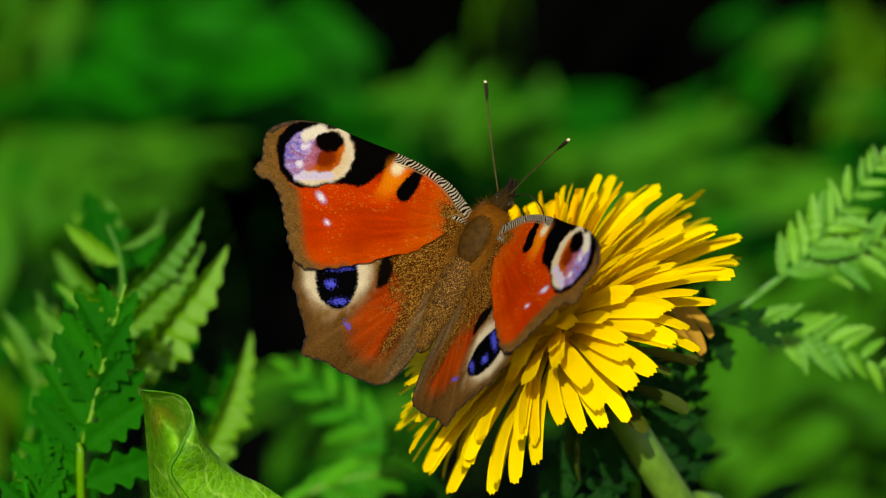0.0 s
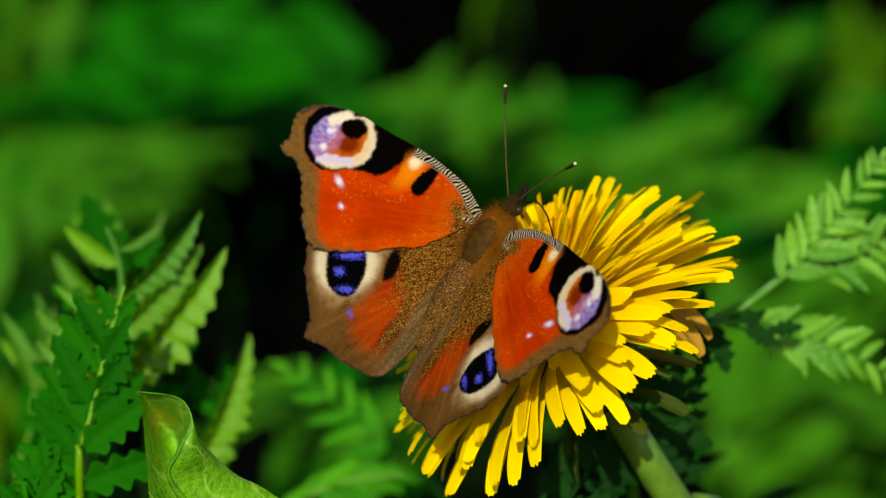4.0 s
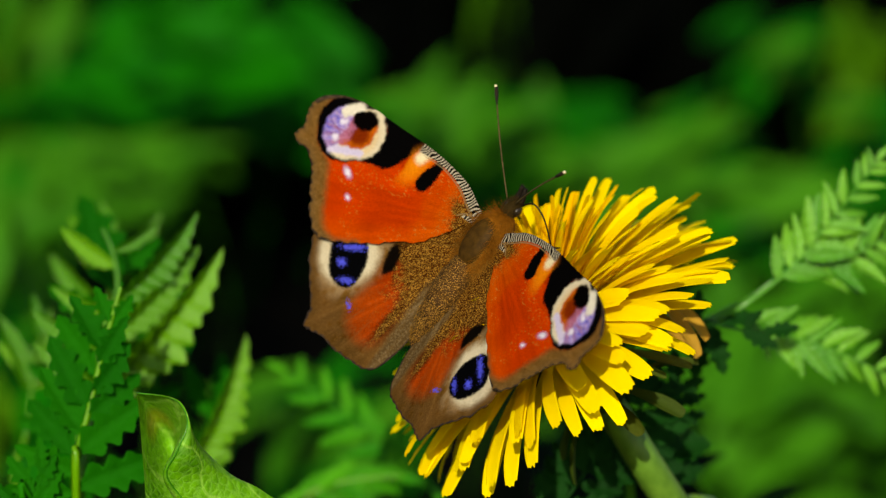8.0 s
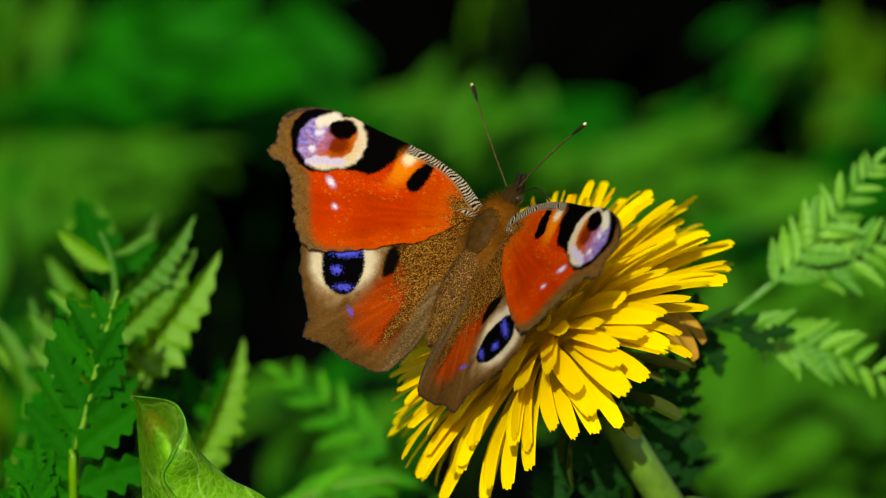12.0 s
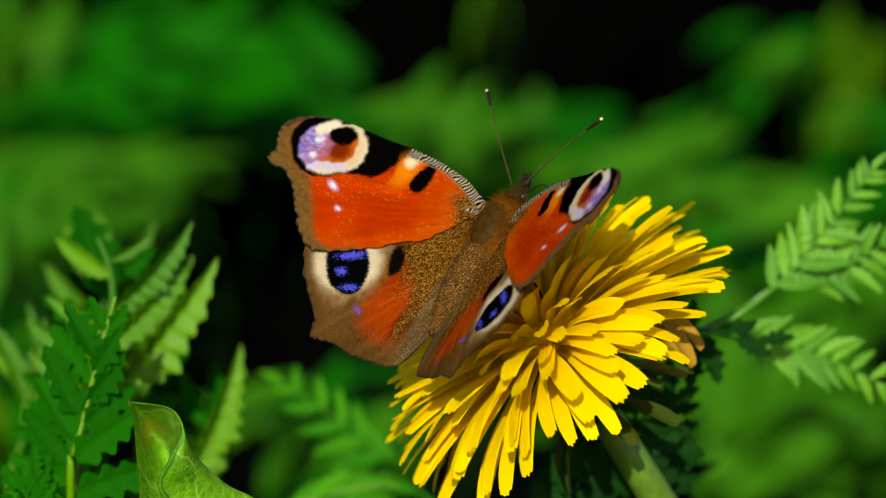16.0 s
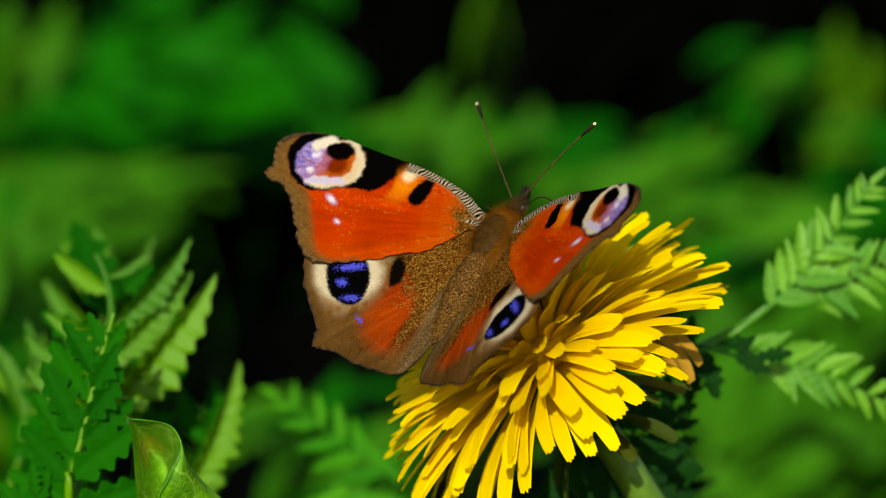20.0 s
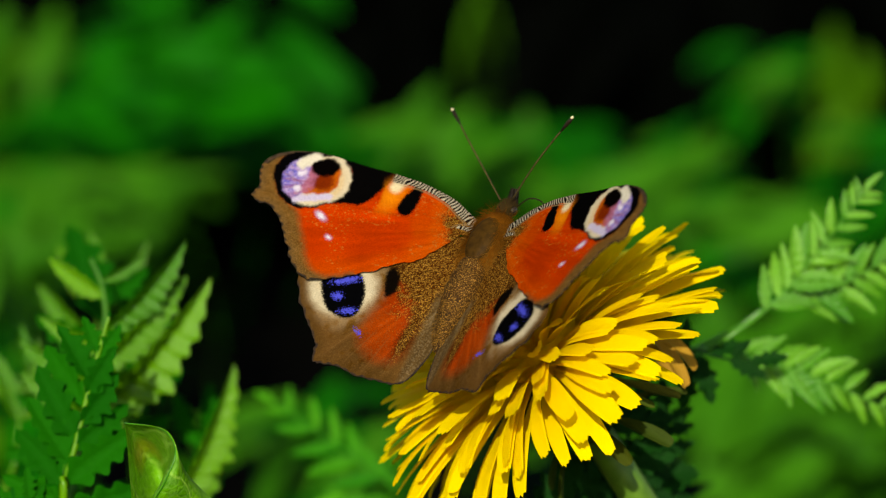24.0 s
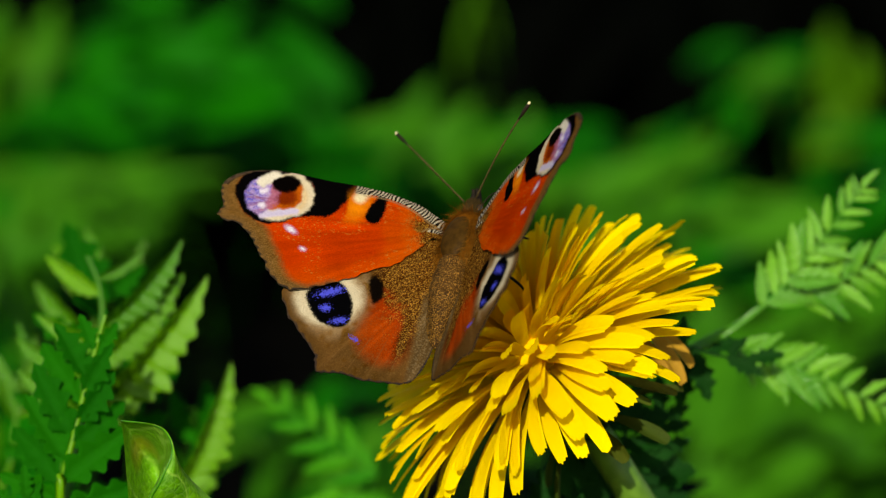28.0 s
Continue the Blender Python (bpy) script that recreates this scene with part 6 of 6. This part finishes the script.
    walk(hindwing_b, [
        (0.0, pose(0.00160, 0.00050, 0.00055, -3.6, -38.6, 5.7)),
        (0.5, pose(0.00160, 0.00050, 0.00055, -3.4, -39.1, 5.4)),
        (1.0, pose(0.00160, 0.00050, 0.00055, -2.4, -39.7, 3.7)),
        (1.5, pose(0.00160, 0.00050, 0.00055, -2.1, -39.6, 3.3)),
        (1.8, pose(0.00160, 0.00050, 0.00055, -2.1, -39.6, 3.3)),
        (2.0, pose(0.00160, 0.00050, 0.00055, 0.0, -16.5, -0.0)),
        (2.5, pose(0.00160, 0.00050, 0.00055, 0.4, -15.6, -1.5)),
        (3.0, pose(0.00160, 0.00050, 0.00055, 0.4, -15.6, -1.5)),
        (3.5, pose(0.00160, 0.00050, 0.00055, 0.3, -16.1, -1.2)),
        (5.5, pose(0.00160, 0.00050, 0.00055, -0.3, -25.2, 0.8)),
        (6.0, pose(0.00160, 0.00050, 0.00055, -0.1, -15.3, 0.4)),
        (6.5, pose(0.00160, 0.00050, 0.00055, -0.1, -16.2, 0.5)),
        (7.0, pose(0.00160, 0.00050, 0.00055, -0.0, -16.3, 0.0)),
        (7.5, pose(0.00160, 0.00050, 0.00055, 0.1, -16.6, -0.2)),
        (8.0, pose(0.00160, 0.00050, 0.00055, 0.2, -16.6, -0.7)),
        (8.5, pose(0.00160, 0.00050, 0.00055, 0.0, -19.8, -0.1)),
        (9.0, pose(0.00160, 0.00050, 0.00055, -0.6, -28.9, 1.3)),
        (9.5, pose(0.00160, 0.00050, 0.00055, -0.6, -26.4, 1.3)),
        (10.0, pose(0.00160, 0.00050, 0.00055, -0.0, -16.0, 0.1)),
        (10.5, pose(0.00160, 0.00050, 0.00055, 0.0, -17.2, -0.0)),
        (11.0, pose(0.00160, 0.00050, 0.00055, -2.1, -38.8, 3.4)),
        (11.5, pose(0.00160, 0.00050, 0.00055, -3.1, -38.9, 4.9)),
        (11.75, pose(0.00160, 0.00050, 0.00055, -3.1, -38.9, 4.9)),
        (12.0, pose(0.00160, 0.00050, 0.00055, -0.9, -25.2, 2.2)),
        (12.5, pose(0.00160, 0.00050, 0.00055, -0.3, -21.6, 0.7)),
        (14.5, pose(0.00160, 0.00050, 0.00055, 0.1, -23.0, -0.3)),
        (15.0, pose(0.00160, 0.00050, 0.00055, -0.7, -30.5, 1.4)),
        (15.5, pose(0.00160, 0.00050, 0.00055, -0.9, -30.7, 1.7)),
        (16.0, pose(0.00160, 0.00050, 0.00055, -0.1, -26.9, 0.3)),
        (16.5, pose(0.00160, 0.00050, 0.00055, -0.1, -25.6, 0.3)),
        (17.0, pose(0.00160, 0.00050, 0.00055, 0.2, -25.2, -0.4)),
        (17.5, pose(0.00160, 0.00050, 0.00055, 0.1, -23.9, -0.3)),
        (18.0, pose(0.00160, 0.00050, 0.00055, 0.3, -23.5, -0.8)),
        (18.5, pose(0.00160, 0.00050, 0.00055, 0.6, -24.4, -1.4)),
        (19.0, pose(0.00160, 0.00050, 0.00055, 0.9, -25.0, -2.1)),
        (19.5, pose(0.00160, 0.00050, 0.00055, 0.8, -25.6, -1.8)),
        (20.0, pose(0.00160, 0.00050, 0.00055, 0.7, -25.4, -1.7)),
        (20.5, pose(0.00160, 0.00050, 0.00055, 0.7, -25.1, -1.7)),
        (21.0, pose(0.00160, 0.00050, 0.00055, 0.8, -26.7, -1.8)),
        (21.5, pose(0.00160, 0.00050, 0.00055, 0.7, -26.3, -1.5)),
        (23.5, pose(0.00160, 0.00050, 0.00055, 0.1, -20.2, -0.3)),
        (24.0, pose(0.00160, 0.00050, 0.00055, 0.3, -22.8, -0.7)),
        (24.5, pose(0.00160, 0.00050, 0.00055, 0.1, -23.6, -0.2)),
        (25.0, pose(0.00160, 0.00050, 0.00055, 0.3, -23.2, -0.9)),
        (25.5, pose(0.00160, 0.00050, 0.00055, 0.4, -24.6, -0.9)),
        (26.0, pose(0.00160, 0.00050, 0.00055, 0.6, -28.7, -1.1)),
        (26.5, pose(0.00160, 0.00050, 0.00055, 1.2, -23.4, -3.0)),
        (27.0, pose(0.00160, 0.00050, 0.00055, 1.2, -25.2, -2.7)),
        (27.5, pose(0.00160, 0.00050, 0.00055, 1.4, -27.3, -3.1)),
        (28.0, pose(0.00160, 0.00050, 0.00055, 1.2, -32.6, -2.3)),
    ])
    walk(antenna_a, [
        (0.0, pose(-0.00080, 0.00760, 0.00120, -8.9, 0.0, 41.4)),
        (0.5, pose(-0.00080, 0.00760, 0.00120, -7.4, 0.0, 41.6)),
        (1.0, pose(-0.00080, 0.00760, 0.00120, -4.4, 0.0, 42.7)),
        (1.5, pose(-0.00080, 0.00760, 0.00120, -4.8, 0.0, 42.8)),
        (1.8, pose(-0.00080, 0.00760, 0.00120, -4.8, 0.0, 42.8)),
        (2.0, pose(-0.00080, 0.00760, 0.00120, -1.3, 0.0, 41.1)),
        (2.5, pose(-0.00080, 0.00760, 0.00120, -1.7, 0.0, 41.1)),
        (3.0, pose(-0.00080, 0.00760, 0.00120, -1.3, 0.0, 43.0)),
        (3.5, pose(-0.00080, 0.00760, 0.00120, -2.8, 0.0, 43.3)),
        (5.5, pose(-0.00080, 0.00760, 0.00120, -0.7, 0.0, 47.0)),
        (6.0, pose(-0.00080, 0.00760, 0.00120, -3.9, 0.0, 47.5)),
        (6.5, pose(-0.00080, 0.00760, 0.00120, -2.0, 0.0, 47.5)),
        (7.0, pose(-0.00080, 0.00760, 0.00120, -2.2, 0.0, 48.9)),
        (7.5, pose(-0.00080, 0.00760, 0.00120, -0.3, 0.0, 51.8)),
        (8.0, pose(-0.00080, 0.00760, 0.00120, -0.4, 0.0, 51.1)),
        (8.5, pose(-0.00080, 0.00760, 0.00120, -1.8, 0.0, 49.1)),
        (9.0, pose(-0.00080, 0.00760, 0.00120, -1.3, 0.0, 47.4)),
        (9.5, pose(-0.00080, 0.00760, 0.00120, -2.3, 0.0, 47.3)),
        (10.0, pose(-0.00080, 0.00760, 0.00120, -2.3, 0.0, 47.3)),
        (10.5, pose(-0.00080, 0.00760, 0.00120, -2.3, 0.0, 47.3)),
        (11.0, pose(-0.00080, 0.00760, 0.00120, 1.1, 0.0, 51.3)),
        (11.5, pose(-0.00080, 0.00760, 0.00120, 3.1, 0.0, 47.2)),
        (11.75, pose(-0.00080, 0.00760, 0.00120, 3.1, 0.0, 47.2)),
        (12.0, pose(-0.00080, 0.00760, 0.00120, 5.2, 0.0, 49.8)),
        (12.5, pose(-0.00080, 0.00760, 0.00120, 4.8, 0.0, 50.1)),
        (14.5, pose(-0.00080, 0.00760, 0.00120, 6.8, 0.0, 46.0)),
        (15.0, pose(-0.00080, 0.00760, 0.00120, 5.9, 0.0, 44.2)),
        (15.5, pose(-0.00080, 0.00760, 0.00120, 7.8, 0.0, 44.5)),
        (16.0, pose(-0.00080, 0.00760, 0.00120, 8.0, 0.0, 44.0)),
        (16.5, pose(-0.00080, 0.00760, 0.00120, 8.0, 0.0, 43.5)),
        (17.0, pose(-0.00080, 0.00760, 0.00120, 9.6, 0.0, 44.3)),
        (17.5, pose(-0.00080, 0.00760, 0.00120, 10.7, 0.0, 44.5)),
        (18.0, pose(-0.00080, 0.00760, 0.00120, 10.2, 0.0, 46.1)),
        (18.5, pose(-0.00080, 0.00760, 0.00120, 13.7, 0.0, 46.0)),
        (19.0, pose(-0.00080, 0.00760, 0.00120, 11.1, 0.0, 45.1)),
        (19.5, pose(-0.00080, 0.00760, 0.00120, 11.5, 0.0, 44.1)),
        (20.0, pose(-0.00080, 0.00760, 0.00120, 10.6, 0.0, 45.0)),
        (20.5, pose(-0.00080, 0.00760, 0.00120, 10.3, 0.0, 44.1)),
        (21.0, pose(-0.00080, 0.00760, 0.00120, 15.1, 0.0, 47.5)),
        (21.5, pose(-0.00080, 0.00760, 0.00120, 13.2, 0.0, 47.2)),
        (23.5, pose(-0.00080, 0.00760, 0.00120, 13.9, 0.0, 47.0)),
        (24.0, pose(-0.00080, 0.00760, 0.00120, 12.2, 0.0, 47.1)),
        (24.5, pose(-0.00080, 0.00760, 0.00120, 12.5, 0.0, 47.3)),
        (25.0, pose(-0.00080, 0.00760, 0.00120, 10.6, 0.0, 47.1)),
        (25.5, pose(-0.00080, 0.00760, 0.00120, 14.2, 0.0, 54.1)),
        (26.0, pose(-0.00080, 0.00760, 0.00120, 13.1, 0.0, 49.5)),
        (26.5, pose(-0.00080, 0.00760, 0.00120, 11.8, 0.0, 46.9)),
        (27.0, pose(-0.00080, 0.00760, 0.00120, 13.1, 0.0, 47.0)),
        (27.5, pose(-0.00080, 0.00760, 0.00120, 12.2, 0.0, 45.7)),
        (28.0, pose(-0.00080, 0.00760, 0.00120, 13.6, 0.0, 46.3)),
    ])
    walk(antenna_b, [
        (0.0, pose(0.00080, 0.00790, 0.00120, 39.7, -0.0, -40.9)),
        (0.5, pose(0.00080, 0.00790, 0.00120, 40.1, -0.0, -41.7)),
        (1.0, pose(0.00080, 0.00790, 0.00120, 41.6, -0.0, -45.2)),
        (1.5, pose(0.00080, 0.00790, 0.00120, 39.7, -0.0, -46.7)),
        (1.8, pose(0.00080, 0.00790, 0.00120, 39.7, -0.0, -46.7)),
        (2.0, pose(0.00080, 0.00790, 0.00120, 32.2, -0.0, -55.8)),
        (2.5, pose(0.00080, 0.00790, 0.00120, 32.0, -0.0, -55.4)),
        (3.0, pose(0.00080, 0.00790, 0.00120, 32.6, -0.0, -53.9)),
        (3.5, pose(0.00080, 0.00790, 0.00120, 32.0, -0.0, -52.4)),
        (5.5, pose(0.00080, 0.00790, 0.00120, 32.6, -0.0, -53.9)),
        (6.0, pose(0.00080, 0.00790, 0.00120, 32.8, -0.0, -53.5)),
        (6.5, pose(0.00080, 0.00790, 0.00120, 32.2, -0.0, -52.7)),
        (7.0, pose(0.00080, 0.00790, 0.00120, 32.8, -0.0, -51.5)),
        (7.5, pose(0.00080, 0.00790, 0.00120, 36.4, -0.0, -51.4)),
        (8.0, pose(0.00080, 0.00790, 0.00120, 35.5, -0.0, -51.6)),
        (8.5, pose(0.00080, 0.00790, 0.00120, 34.6, -0.0, -54.3)),
        (9.0, pose(0.00080, 0.00790, 0.00120, 30.8, -0.0, -57.4)),
        (9.5, pose(0.00080, 0.00790, 0.00120, 30.4, -0.0, -56.6)),
        (10.0, pose(0.00080, 0.00790, 0.00120, 30.4, -0.0, -56.6)),
        (10.5, pose(0.00080, 0.00790, 0.00120, 30.4, -0.0, -56.6)),
        (11.0, pose(0.00080, 0.00790, 0.00120, 28.1, -0.0, -43.7)),
        (11.5, pose(0.00080, 0.00790, 0.00120, 27.6, -0.0, -47.5)),
        (11.75, pose(0.00080, 0.00790, 0.00120, 27.6, -0.0, -47.5)),
        (12.0, pose(0.00080, 0.00790, 0.00120, 29.0, -0.0, -46.5)),
        (12.5, pose(0.00080, 0.00790, 0.00120, 31.1, -0.0, -45.7)),
        (14.5, pose(0.00080, 0.00790, 0.00120, 28.9, -0.0, -50.1)),
        (15.0, pose(0.00080, 0.00790, 0.00120, 23.8, -0.0, -53.1)),
        (15.5, pose(0.00080, 0.00790, 0.00120, 25.0, -0.0, -54.0)),
        (16.0, pose(0.00080, 0.00790, 0.00120, 24.1, -0.0, -53.7)),
        (16.5, pose(0.00080, 0.00790, 0.00120, 25.0, -0.0, -52.4)),
        (17.0, pose(0.00080, 0.00790, 0.00120, 29.6, -0.0, -50.6)),
        (17.5, pose(0.00080, 0.00790, 0.00120, 31.9, -0.0, -50.9)),
        (18.0, pose(0.00080, 0.00790, 0.00120, 34.4, -0.0, -51.6)),
        (18.5, pose(0.00080, 0.00790, 0.00120, 32.7, -0.0, -54.3)),
        (19.0, pose(0.00080, 0.00790, 0.00120, 32.2, -0.0, -56.2)),
        (19.5, pose(0.00080, 0.00790, 0.00120, 31.0, -0.0, -55.3)),
        (20.0, pose(0.00080, 0.00790, 0.00120, 32.3, -0.0, -54.9)),
        (20.5, pose(0.00080, 0.00790, 0.00120, 32.0, -0.0, -53.8)),
        (21.0, pose(0.00080, 0.00790, 0.00120, 37.9, -0.0, -52.6)),
        (21.5, pose(0.00080, 0.00790, 0.00120, 36.5, -0.0, -52.4)),
        (23.5, pose(0.00080, 0.00790, 0.00120, 35.8, -0.0, -51.2)),
        (24.0, pose(0.00080, 0.00790, 0.00120, 37.8, -0.0, -54.2)),
        (24.5, pose(0.00080, 0.00790, 0.00120, 35.6, -0.0, -51.1)),
        (25.0, pose(0.00080, 0.00790, 0.00120, 37.4, -0.0, -55.3)),
        (25.5, pose(0.00080, 0.00790, 0.00120, 40.6, -0.0, -51.9)),
        (26.0, pose(0.00080, 0.00790, 0.00120, 37.5, -0.0, -55.0)),
        (26.5, pose(0.00080, 0.00790, 0.00120, 35.9, -0.0, -57.9)),
        (27.0, pose(0.00080, 0.00790, 0.00120, 33.6, -0.0, -53.3)),
        (27.5, pose(0.00080, 0.00790, 0.00120, 32.8, -0.0, -56.3)),
        (28.0, pose(0.00080, 0.00790, 0.00120, 35.6, -0.0, -62.0)),
    ])


motions()
